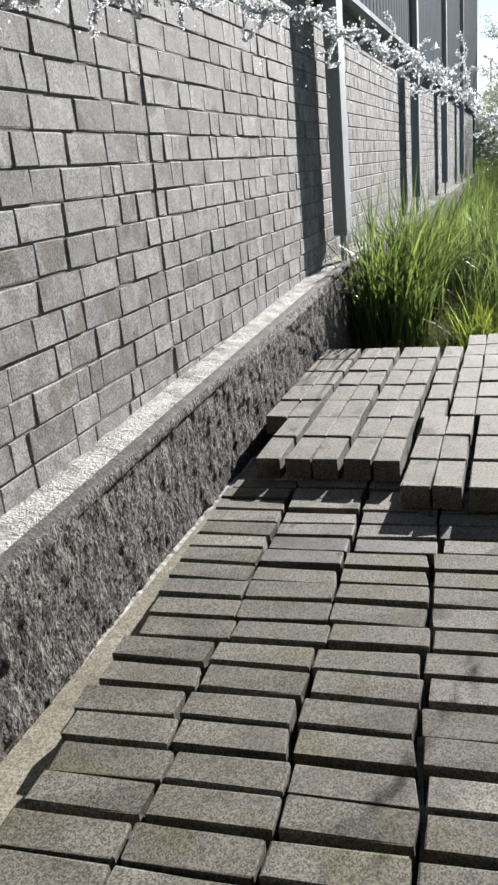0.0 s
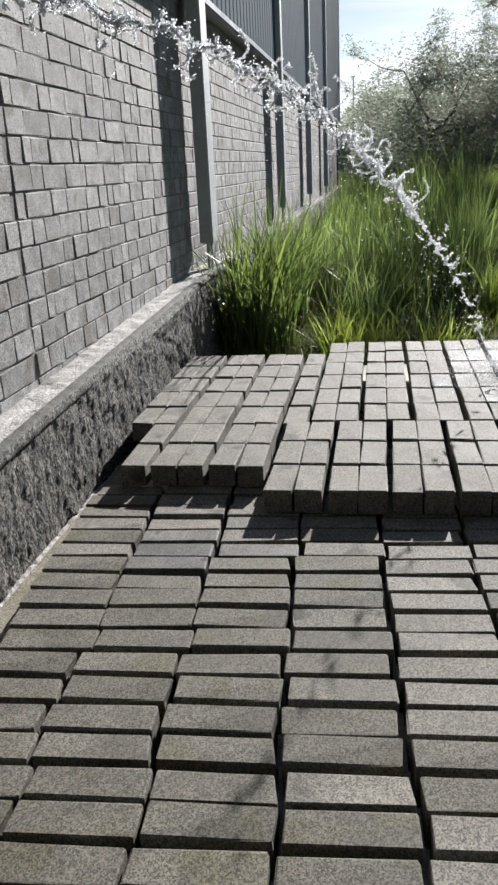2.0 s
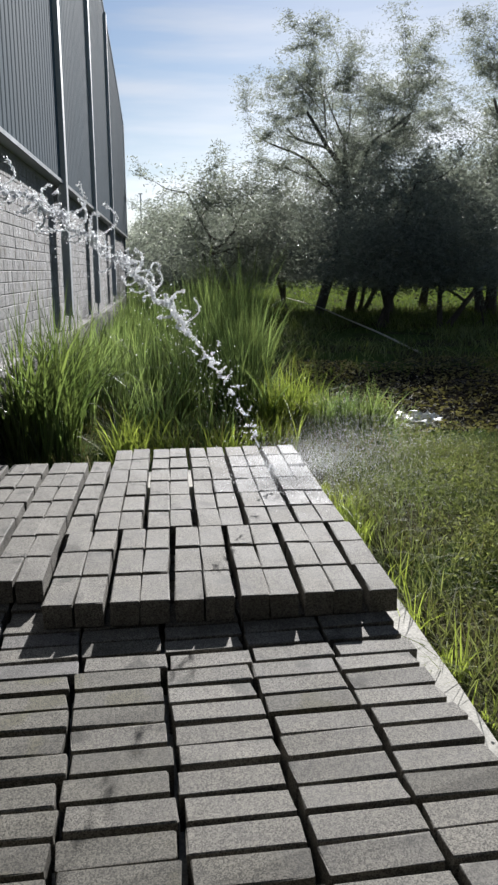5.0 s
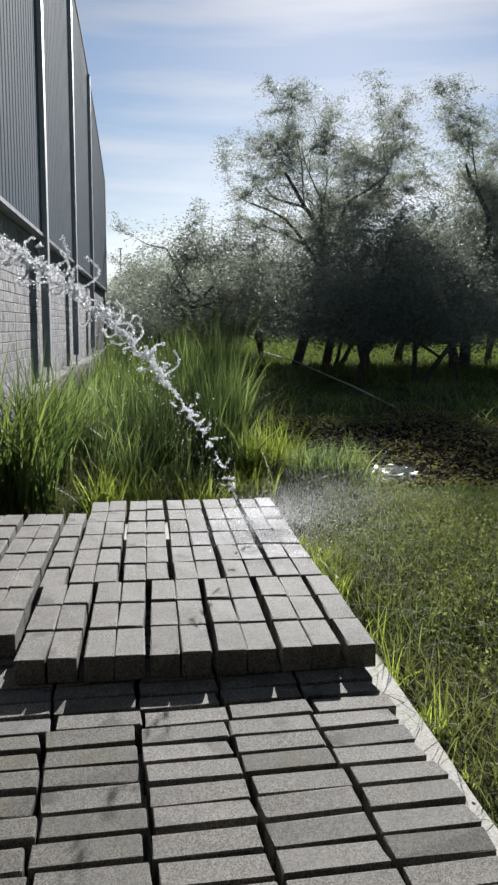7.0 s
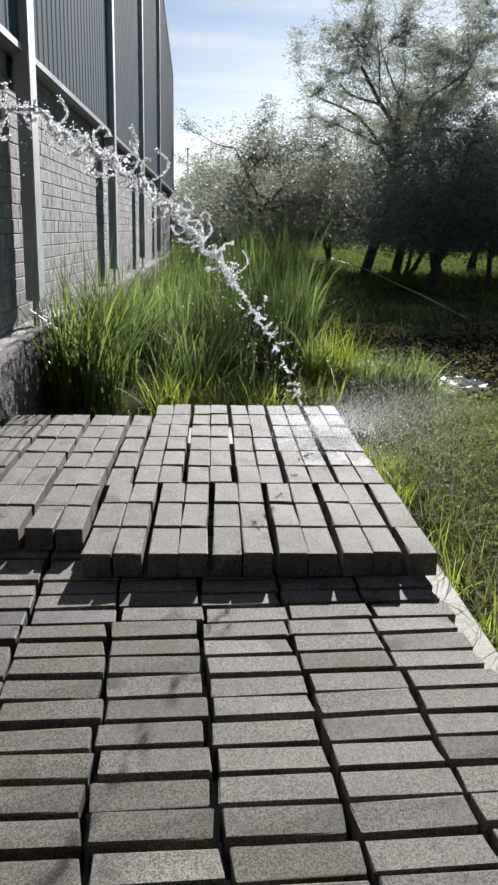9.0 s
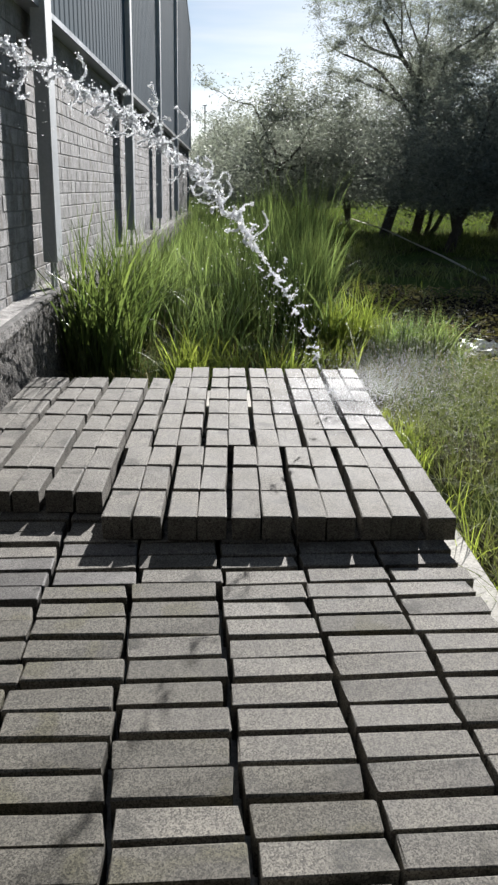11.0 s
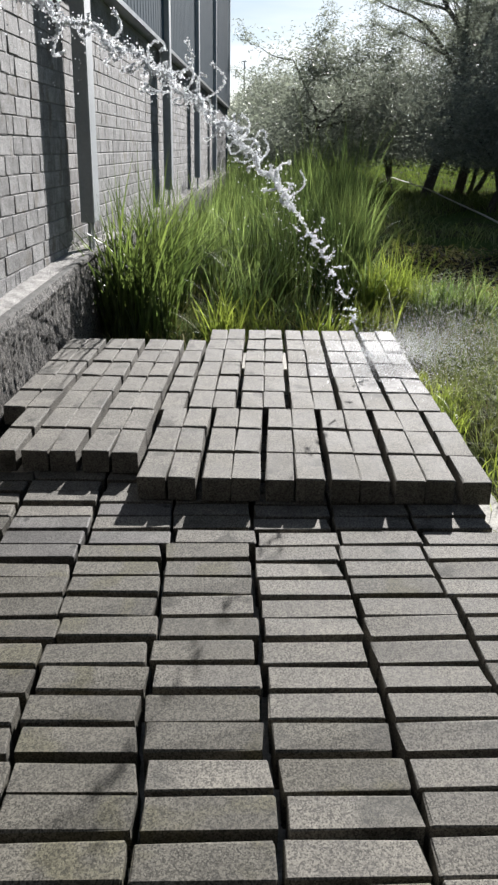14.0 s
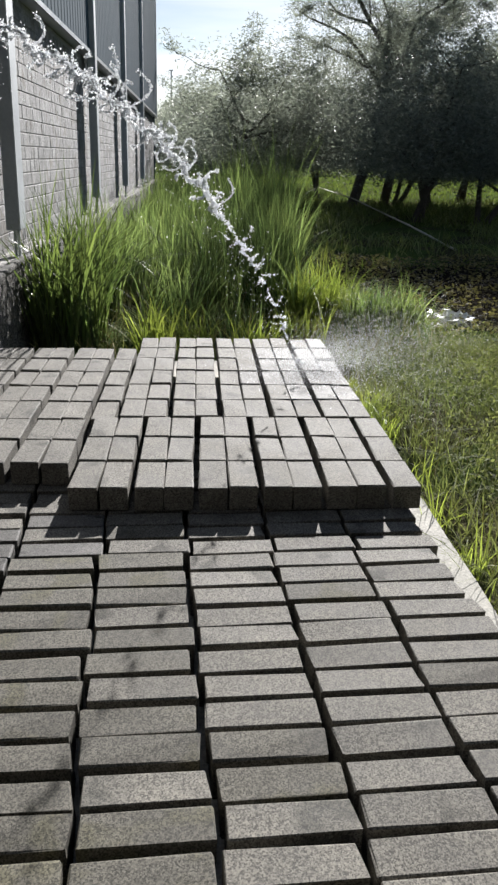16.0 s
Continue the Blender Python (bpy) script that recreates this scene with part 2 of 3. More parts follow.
def brick_mesh(name, length, width, height, mat, seed, chip=0.0028):
    """A brick centred on its top face, length along x, with worn, uneven edges."""
    rng = random.Random(seed)
    bm = bmesh.new()
    box(bm, -length / 2, length / 2, -width / 2, width / 2, -height, 0)
    bmesh.ops.bevel(bm, geom=bm.edges[:], offset=chip, segments=1, affect="EDGES")
    for v in bm.verts:
        v.co += Vector([rng.gauss(0, 0.0011) for _ in range(3)])
    if seed % 3 == 0:
        corner = Vector((rng.choice((-1, 1)) * length / 2, rng.choice((-1, 1)) * width / 2, 0))
        for v in bm.verts:
            if (v.co - corner).length < 0.012:
                v.co += (Vector((0, 0, -height / 2)) - corner).normalized() * rng.uniform(0.005, 0.011)
    me = bpy.data.meshes.new(name)
    bm.to_mesh(me)
    bm.free()
    me.materials.append(mat)
    return me


def tube(bm, points, radii, sides=6):
    """A tapered tube through points."""
    rings = []
    for i, (p, r) in enumerate(zip(points, radii)):
        a, b = points[max(i - 1, 0)], points[min(i + 1, len(points) - 1)]
        q = (Vector(b) - Vector(a)).to_track_quat("Z", "Y")
        rings.append([bm.verts.new(Vector(p) + q @ Vector((r * math.cos(2 * math.pi * k / sides), r * math.sin(2 * math.pi * k / sides), 0))) for k in range(sides)])
    for a, b in zip(rings, rings[1:]):
        for k in range(sides):
            bm.faces.new((a[k], a[(k + 1) % sides], b[(k + 1) % sides], b[k]))
    bm.faces.new(rings[0][::-1])
    bm.faces.new(rings[-1])


# ---- the yard: slab, footing, wall, shed ----
GRID = radians(3.19)           # the lower course of bricks is turned a little from the wall
WALL_X, WALL_END = -1.158, 24.0
BRICK_L, BRICK_W, BRICK_H = 0.227, 0.0885, 0.078


def lie(x, y):
    """The top of the lower course."""
    return 0.0036 * x + 0.0049 * y


def grid_xy(u, v):
    return u * math.cos(GRID) - v * math.sin(GRID), u * math.sin(GRID) + v * math.cos(GRID)


def ground_z(x, y):
    z = -0.17 - 0.05 * min(max(y - 5.0, 0) / 15, 1)
    z -= 0.10 * math.exp(-((x - 2.7) / 0.9) ** 2 - ((y - 8.0) / 3.0) ** 2)
    z += 0.12 * math.exp(-((x - 1.9) / 0.6) ** 2 - ((y - 3.2) / 1.6) ** 2)
    z += 0.085 * noise.noise((x * 1.7, y * 1.5, 7)) * min(max((x - 1.15) / 0.5, 0), 1) * min(max((7.0 - y) / 1.0, 0), 1) if x < 6 else 0
    z += 0.03 * noise.noise((x * 0.7, y * 0.7, 0)) if abs(x) < 40 and y < 60 else 0
    return z


def spaced(stops):
    out = []
    for a, b, n in stops:
        out += [a + (b - a) * i / n for i in range(n)]
    return out + [stops[-1][1]]


gx = spaced([(-900, -60, 6), (-60, -6, 6), (-6, 8, 70), (8, 60, 26), (60, 900, 8)])
gy = spaced([(-300, -10, 6), (-10, 0, 5), (0, 14, 70), (14, 50, 40), (50, 1600, 12)])
gv = [(x, y, ground_z(x, y)) for y in gy for x in gx]
gf = [(j * len(gx) + i, j * len(gx) + i + 1, (j + 1) * len(gx) + i + 1, (j + 1) * len(gx) + i) for j in range(len(gy) - 1) for i in range(len(gx) - 1)]
ground = tagged(new("ground", mesh_of("ground", gv, gf, SOIL, True)), "dark damp soil with patches of low green growth", "ground", kind="structure")

bm = bmesh.new()
corners = [grid_xy(u, v) for u, v in ((-1.6, -2.0), (0.755, -2.0), (1.13, 4.62), (-1.6, 4.62))]
lower = [bm.verts.new((x, y, -0.22)) for x, y in corners]
upper = [bm.verts.new((x, y, lie(x, y) - BRICK_W)) for x, y in corners]
bm.faces.new(upper)
bm.faces.new(lower[::-1])
for k in range(4):
    bm.faces.new((lower[k], lower[(k + 1) % 4], upper[(k + 1) % 4], upper[k]))
bmesh.ops.subdivide_edges(bm, edges=bm.edges[:], cuts=24, use_grid_fill=True)
for v in bm.verts:
    v.co += Vector((noise.noise(v.co * 9), noise.noise(v.co * 9 + Vector((5, 0, 0))), 0)) * 0.008
tagged(part("pavement", bm, SLAB), "pale grey concrete slab beside the wall", "slab", kind="structure")


def ledge_z(y):
    return 0.245 + 0.037 * min(y, 5.0)


# the footing: a rough dark face, a lip, and a pale ledge up to the wall
def footing(y0, y1, dy, fine):
    ys = spaced([(y0, y1, max(int((y1 - y0) / dy), 1))])
    cols = []
    for y in ys:
        top = ledge_z(y)
        ring = []
        rows = 44 if fine else 6
        for k in range(rows):
            f = k / (rows - 1)
            z = -0.24 + (top - 0.04 + 0.24) * f
            p = Vector((0.0, y, z))
            out = 0.010 * (noise.turbulence(Vector((0, y, z * 0.42)) * 58, 4, True, amplitude_scale=0.62, frequency_scale=2.1) - 0.7) + 0.008 * noise.noise((0, y * 13, z * 9)) if fine else 0.01 * noise.noise(p * 8)
            ring.append((-1.0 + 0.012 * math.sin(y * 2.1) + out - 0.02 * f, y, z))
        lip = 0.006 * noise.noise((y * 11, 3, 0))
        ring += [(-1.022 + lip, y, top - 0.035), (-1.028 + lip, y, top - 0.006), (-1.04 + lip, y, top)]
        ring += [(-1.065, y, top + 0.003 * noise.noise((y * 25, 1, 0))), (-1.092, y, top + 0.004 + 0.004 * noise.noise((y * 17, 2, 0))),
                 (-1.125, y, top + 0.009 + 0.008 * noise.noise((y * 14, 4, 0))), (-1.175, y, top + 0.012 + 0.010 * noise.noise((y * 9, 5, 0)))]
        cols.append(ring)
    n = len(cols[0])
    verts = [p for ring in cols for p in ring]
    faces = [(j * n + i, (j + 1) * n + i, (j + 1) * n + i + 1, j * n + i + 1) for j in range(len(cols) - 1) for i in range(n - 1)]
    return verts, faces, n


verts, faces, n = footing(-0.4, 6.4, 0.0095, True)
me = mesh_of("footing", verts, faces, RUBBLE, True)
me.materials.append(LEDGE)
me.materials.append(LIP_SHADE)
# pale ledge by the wall, painted shade on its outer edge
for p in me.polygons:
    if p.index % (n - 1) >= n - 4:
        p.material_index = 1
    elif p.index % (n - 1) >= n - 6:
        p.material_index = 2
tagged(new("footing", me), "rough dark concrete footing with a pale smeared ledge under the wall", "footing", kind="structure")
verts, faces, n = footing(6.4, WALL_END, 0.4, False)
tagged(new("footing_far", mesh_of("footing_far", verts, faces, RUBBLE)), "rough dark concrete footing behind the tall grass", "footing", kind="structure")

wall = box_part("wall_west", (-1.40, WALL_X - 0.0045, -3.0, WALL_END, -0.2, 1.92), MORTAR)
tagged(wall, "grey brick wall with deeply raked joints and grooved bricks", "wall", kind="structure")
tagged(box_part("trim_beam", (-1.39, WALL_X - 0.004, -3.0, WALL_END + 0.01, 1.92, 2.24), BEAM), "smooth grey plastered beam along the top of the brick wall", "beam", kind="structure")

# cladding with trapezoid ribs and a falling roof line
def eave(y):
    return 6.55 - 1.5 * (min(max(y - 13.0, 0), 11.0) / 11.0) ** 1.6


ribs = []
y = -3.0
while y < WALL_END - 0.01:
    for dy, dx in ((0.0, 0.0), (0.08, 0.0), (0.105, 0.0045), (0.14, 0.0045), (0.165, 0.0)):
        ribs.append((y + dy, -1.075 + dx))
    y += 0.17
verts, faces = [], []
for y, x in ribs:
    y = min(y, WALL_END)
    verts += [(x, y, 2.06), (x, y, eave(y))]
faces = [(2 * i, 2 * i + 2, 2 * i + 3, 2 * i + 1) for i in range(len(ribs) - 1)]
shed = tagged(new("shed", None), "steel-clad shed with dark blue-grey ribbed sheeting above the brick wall", "shed")
clad = new("cladding", mesh_of("cladding", verts, faces, CLAD))
clad.parent = shed
bm = bmesh.new()
prof = [(y, eave(y)) for y in spaced([(-3, 13, 4), (13, WALL_END, 16)])]
ring_a = [bm.verts.new((-1.06, y, z + 0.03)) for y, z in prof]
ring_b = [bm.verts.new((-9.0, y, z + 1.2)) for y, z in prof]
ring_c = [bm.verts.new((-1.06, y, z - 0.03)) for y, z in prof]
for i in range(len(prof) - 1):
    bm.faces.new((ring_a[i], ring_a[i + 1], ring_b[i + 1], ring_b[i]))
    bm.faces.new((ring_c[i], ring_c[i + 1], ring_a[i + 1], ring_a[i]))
part("roof", bm, CLAD, shed)
box_part("end_wall", (-9.0, -1.12, WALL_END - 0.12, WALL_END - 0.02, -0.2, 5.05), CLAD, shed)
box_part("corner_flashing", (-1.13, -1.055, WALL_END - 0.10, WALL_END + 0.02, 2.06, 5.06), PIPE, shed, bevel=0.006)
bm = bmesh.new()
box(bm, -1.16, -1.055, -3.0, WALL_END, 2.035, 2.06)
box(bm, -1.066, -1.052, -3.0, WALL_END, 2.035, 2.072)
part("drip_flashing", bm, TRIM, shed, "pale galvanised drip flashing")

for y0 in (5.33, 9.6, 13.45, 17.6):
    pipe = tagged(new("downpipe", None), "square grey downpipe standing off the brick wall", "downpipe", group="downpipes along the shed")
    top = eave(y0) - 0.1
    box_part("pipe", (-1.108, -1.026, y0 - 0.11, y0 + 0.10, 0.60, top), PIPE, pipe, bevel=0.006)
    box_part("seam", (-1.028, -1.020, y0 - 0.112, y0 - 0.094, 0.60, top), SEAM, pipe, "bright folded seam")
    box_part("foot_bracket", (-1.074, -1.056, y0 - 0.07, y0 - 0.05, ledge_z(y0) - 0.01, 0.61), PIPE, pipe)
    box_part("foot_bracket", (-1.074, -1.056, y0 + 0.03, y0 + 0.05, ledge_z(y0) - 0.01, 0.61), PIPE, pipe)

# plain dark walls, added out of view to keep sky light off the brick fronts
SKY_BLOCK = material("sky_block", (0.016, 0.016, 0.015), (0.026, 0.025, 0.024), 2, 30, 0.95, 0.3, spec=0.1)
tagged(box_part("sky_block_south", (-1.4, 9.0, -3.4, -3.15, -0.3, 9.0), SKY_BLOCK), "plain dark unseen wall added to hold back sky light", "wall", kind="structure")
tagged(box_part("sky_block_east", (5.2, 5.4, -3.15, 1.2, -0.3, 5.5), SKY_BLOCK), "plain dark unseen wall added to hold back sky light", "wall", kind="structure")

# pale mortar crumbs along the foot of the footing
verts, faces = [], []
ys = spaced([(-0.3, 4.6, 390)])
for y in ys:
    base = lie(-1, y) - BRICK_W
    w = 0.002 + 0.006 * noise.noise((y * 9, 6, 0)) + 0.004 * noise.noise((y * 45, 6, 0))
    hgt = 0.008 + 0.006 * noise.noise((y * 35, 1, 0))
    verts += [(-1.02, y, base + 0.004 + hgt), (-0.988 + w * 0.4, y, base + max(hgt, 0.003)), (-0.985 + w, y, base - 0.003)]
for i in range(len(ys) - 1):
    for k in (0, 1):
        faces.append((3 * i + k, 3 * i + k + 1, 3 * i + k + 4, 3 * i + k + 3))
tagged(new("trim_mortar", mesh_of("trim_mortar", verts, faces, LEDGE)), "pale crumbling mortar line along the foot of the footing", "mortar", kind="structure")
verts, faces = [], []
for y in ys:
    for k in range(5):
        f = k / 4
        x = -1.0 + f * (0.24 - 0.05 * (y - 1) + 0.012 * noise.noise((y * 6, 8, 0)))
        verts.append((x, y, lie(x, y) - BRICK_W + (0.011 + 0.004 * noise.noise((x * 40, y * 40, 2))) * (1 - f) + 0.0035 * (1 if f < 1 else -1)))
for i in range(len(ys) - 1):
    for k in range(4):
        faces.append((5 * i + k, 5 * i + k + 1, 5 * i + k + 6, 5 * i + k + 5))
SAND = material("dirty_sand", (0.14, 0.125, 0.085), (0.235, 0.215, 0.165), 7, 120, 0.95, 0.6, 0.004, speckle=0.4, grains=260)
tagged(new("ground_sand", mesh_of("ground_sand", verts, faces, SAND, True)), "brownish sand swept over the slab beside the footing", "sand", kind="structure")

# ---- tall grass, weeds ----


def blades(name, roots, mat, heights, width, lean, droop, seed, segments=4):
    """Curved, tapered ribbons, one for each root; every blade is an island of its own."""
    rng = np.random.default_rng(seed)
    n = len(roots)
    roots = np.array(roots)
    h = np.array(heights) * rng.uniform(0.6, 1.12, n)
    turn = rng.uniform(0, 2 * np.pi, n)
    out = np.stack([np.cos(turn), np.sin(turn), np.zeros(n)], 1)
    side_turn = turn + np.pi / 2 + rng.normal(0, 0.7, n)
    side = np.stack([np.cos(side_turn), np.sin(side_turn), np.zeros(n)], 1)
    tilt = np.abs(rng.normal(0, lean, n))
    bend = np.abs(rng.normal(0, droop, n))
    w = width * rng.uniform(0.6, 1.3, n)
    verts = np.zeros((n, 2 * segments + 1, 3))
    for k in range(segments + 1):
        f = k / segments
        up = h * (f - 0.42 * bend * f ** 3)
        go = h * (tilt * f + bend * f ** 2.3)
        centre = roots + out * go[:, None] + np.array([0, 0, 1.0]) * up[:, None]
        half = (w * (1 - f ** 1.7) * 0.5 * min(1.0, 0.55 + f * 1.6))[:, None]
        if k < segments:
            verts[:, 2 * k] = centre - side * half
            verts[:, 2 * k + 1] = centre + side * half
        else:
            verts[:, 2 * k] = centre
    per = 2 * segments + 1
    base = [(2 * k, 2 * k + 1, 2 * k + 3, 2 * k + 2) for k in range(segments - 1)] + [(2 * segments - 2, 2 * segments - 1, 2 * segments)]
    faces = [tuple(i * per + j for j in f) for i in range(n) for f in base]
    return new(name, mesh_of(name, verts.reshape(-1, 3), faces, mat, True))


rng = random.Random(11)


def clump(cx, cy, r, n, h):
    """Roots and heights of a clump of grass."""
    out = []
    for _ in range(n):
        a, d = rng.uniform(0, 2 * math.pi), r * math.sqrt(rng.random())
        x, y = cx + d * math.cos(a), cy + d * math.sin(a)
        if x < -1.02:
            x = -1.02 + rng.random() * 0.15
        out.append(((x, y, ground_z(x, y) - 0.01), h * rng.uniform(0.75, 1.1)))
    return out


tall = []
for cx, cy, r, n, h in ((-0.78, 5.3, 0.24, 230, 1.08), (-0.8, 6.5, 0.25, 150, 1.15), (-0.1, 5.95, 0.28, 150, 0.72),
                        (0.3, 5.6, 0.2, 80, 0.48), (0.62, 6.4, 0.3, 150, 0.66), (1.3, 5.85, 0.16, 220, 0.46), (1.52, 5.85, 0.16, 220, 0.5), (1.68, 5.95, 0.13, 130, 0.4), (1.5, 5.5, 0.18, 150, 0.26), (-0.85, 5.9, 0.2, 120, 1.1)):
    tall += clump(cx, cy, r, n, h)
bright = []
for cx, cy, r, n, h in ((-0.2, 5.1, 0.12, 120, 0.46), (0.05, 5.4, 0.12, 60, 0.36), (0.45, 5.3, 0.15, 80, 0.34), (0.9, 6.3, 0.2, 260, 0.58), (1.12, 6.45, 0.2, 260, 0.54), (1.3, 6.3, 0.18, 120, 0.42), (0.8, 5.6, 0.2, 90, 0.32)):
    bright += clump(cx, cy, r, n, h)
near = len(tall)
for _ in range(46):
    y = rng.uniform(6.6, 9.2)
    x = rng.uniform(-0.25, 0.85 + 0.12 * (y - 6.6))
    tall += clump(x, y, 0.09, 24, rng.uniform(0.62, 0.95) + (0.22 if x > 0.45 and y > 7.2 else 0))
for _ in range(135):
    y = rng.uniform(6.6, 15.0)
    x = rng.uniform(-1.0, 0.75 + 0.085 * (y - 6))
    if -0.6 < x < -0.2 and y < 7.4:
        continue
    tall += clump(x, y, 0.12, 38, (0.95 + 0.45 * noise.noise((x * 1.1, y * 0.6, 3)) + (0.42 if 0.45 < x < 1.4 and y > 8 else 0)) * rng.uniform(0.7, 1.12))
for _ in range(70):
    y = rng.uniform(15.0, 30.0)
    x = rng.uniform(-1.0, 1.6)
    tall += clump(x, y, 0.35, 30, 1.15)
grass = blades("tall_grass", [r for r, h in tall[near:]], BLADE, [h for r, h in tall[near:]], 0.0150, 0.085, 0.26, 5, 5)
tagged(grass, "tall bright green grass growing in clumps along the shed", "grass", kind="stuff")
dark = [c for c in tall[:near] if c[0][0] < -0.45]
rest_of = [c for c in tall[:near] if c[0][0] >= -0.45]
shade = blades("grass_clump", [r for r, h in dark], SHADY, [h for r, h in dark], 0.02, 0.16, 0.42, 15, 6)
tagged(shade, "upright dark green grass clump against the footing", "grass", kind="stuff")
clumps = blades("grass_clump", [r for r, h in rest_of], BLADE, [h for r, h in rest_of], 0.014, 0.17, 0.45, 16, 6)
tagged(clumps, "upright green grass tufts just behind the brick stacks", "grass", kind="stuff")

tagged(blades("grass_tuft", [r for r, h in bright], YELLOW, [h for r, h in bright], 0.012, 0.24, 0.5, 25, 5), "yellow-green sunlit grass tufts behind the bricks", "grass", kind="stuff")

dry = []
for _ in range(60):
    y = rng.uniform(5.0, 8.5)
    x = rng.uniform(-0.9, 2.0)
    dry += clump(x, y, 0.3, 14, 0.36)
tagged(blades("dry_grass", [r for r, h in dry], DRY, [h for r, h in dry], 0.007, 0.5, 0.9, 6), "dry bent straw-coloured grass at the foot of the clumps", "dry grass", kind="stuff")

bank = []
for _ in range(5500):
    x, y = rng.uniform(0.98, 4.0), rng.uniform(0.8, 6.0)
    bank.append(((x, y, ground_z(x, y)), 0.15 + 0.10 * noise.noise((x * 1.1, y * 1.1, 50))))
tagged(blades("bank_straw", [r for r, h in bank], DRY, [h for r, h in bank], 0.004, 0.6, 0.7, 41, 3), "thin straw-coloured grass mixed into the bank", "dry grass", kind="stuff")

low = []
for _ in range(26000):
    x, y = rng.uniform(0.86, 4.2), rng.uniform(0.6, 7.2)
    if x < 0.84 + 0.03 * y + 0.05 * rng.random() or (x > 1.7 and 5.6 < y):
        continue
    low.append(((x, y, ground_z(x, y)), 0.17 + 0.12 * noise.noise((x * 1.7, y * 1.7, 8))))
for _ in range(2600):
    x, y = rng.uniform(-0.9, 2.0), rng.uniform(4.75, 8.0)
    low.append(((x, y, ground_z(x, y)), 0.17))
tagged(blades("low_grass", [r for r, h in low], WEED, [h for r, h in low], 0.006, 0.6, 0.7, 7, 3), "low rough yellow-green grass on the bank beside the slab", "grass", kind="stuff")


edge = []
for _ in range(26):
    along = rng.uniform(0.9, 4.4)
    x, y = grid_xy(0.90 + 0.057 * along + abs(rng.gauss(0, 0.03)), along)
    edge += clump(x, y, 0.05, rng.randint(8, 30), rng.uniform(0.10, 0.26))
tagged(blades("edge_grass", [r for r, h in edge], YELLOW, [h for r, h in edge], 0.006, 0.35, 0.6, 33, 4), "small green grass tufts along the edge of the slab", "grass", kind="stuff")


def leaf_mass(name, centres, mat, size, seed, flat=0.6):
    """Small folded leaves at the given places."""
    r = np.random.default_rng(seed)
    c = np.array(centres)
    n = len(c)
    d = r.normal(0, 1, (n, 3))
    d[:, 2] *= flat
    d /= np.linalg.norm(d, axis=1)[:, None]
    s = np.cross(d, r.normal(0, 1, (n, 3)))
    s /= np.linalg.norm(s, axis=1)[:, None]
    ln = (size[0] * r.uniform(0.6, 1.4, n))[:, None]
    w = (size[1] * r.uniform(0.6, 1.4, n))[:, None]
    v = np.stack([c, c + d * ln * 0.45 + s * w, c + d * ln, c + d * ln * 0.45 - s * w], 1).reshape(-1, 3)
    return mesh_of(name, v, [(4 * i, 4 * i + 1, 4 * i + 2, 4 * i + 3) for i in range(n)], mat)


weeds = []
for _ in range(650):
    x, y = rng.uniform(1.15, 4.5), rng.uniform(0.8, 6.2)
    if x > 1.9 and y > 5.2:
        continue
    top = 0.16 + 0.14 * max(noise.noise((x * 1.3, y * 1.3, 21)) + 0.3, 0)
    for _ in range(90):
        weeds.append((x + rng.gauss(0, 0.1), y + rng.gauss(0, 0.1), ground_z(x, y) + top * rng.random()))
tagged(new("weeds", leaf_mass("weeds", weeds, WEED, (0.017, 0.0045), 3)), "small leafy weeds growing over the bank", "weeds", kind="stuff")

meadow = []
for _ in range(20000):
    y = rng.uniform(9, 60) if rng.random() < 0.6 else rng.uniform(30, 120)
    x = rng.uniform(1.5, 1.5 + 0.6 * y)
    if y < 17 and rng.random() < 0.75:
        continue
    meadow.append(((x, y, ground_z(x, y)), (0.16 if y < 18 else 0.26) + 0.003 * y))
tagged(blades("meadow_grass", [r for r, h in meadow], MEADOW, [h for r, h in meadow], 0.024, 0.6, 0.6, 9, 3), "green undergrowth beneath and beyond the trees", "grass", kind="stuff")

under = []
for _ in range(11000):
    x, y = rng.uniform(1.5, 13.0), rng.uniform(9.5, 27.0)
    if x > 1.9 and y < 11.0 and rng.random() < 0.8:
        continue
    if noise.noise((x * 0.6, y * 0.35, 40)) < -0.15:
        continue
    under.append(((x, y, ground_z(x, y)), 0.30 + 0.2 * noise.noise((x * 0.5, y * 0.5, 30))))
tagged(blades("undergrowth", [r for r, h in under], WEED, [h for r, h in under], 0.022, 0.6, 0.7, 19, 3), "rough green undergrowth in the shade of the trees", "undergrowth", kind="stuff")

# mud with broken litter at the edge of the shade
bm = bmesh.new()
bmesh.ops.create_grid(bm, x_segments=60, y_segments=60, size=1.0)
for v in bm.verts:
    x, y = 3.0 + v.co.x * 1.5, 8.6 + v.co.y * 2.7
    edge = 1 - max(abs(v.co.x), abs(v.co.y)) ** 3
    v.co = Vector((x, y, ground_z(x, y) - 0.05 + 0.09 * edge + 0.05 * noise.noise((x * 5, y * 5, 0)) * edge + 0.025 * noise.noise((x * 13, y * 13, 0))))
tagged(part("mud", bm, MUD, smooth=True), "dark wet churned mud beside the grass", "mud", kind="structure")

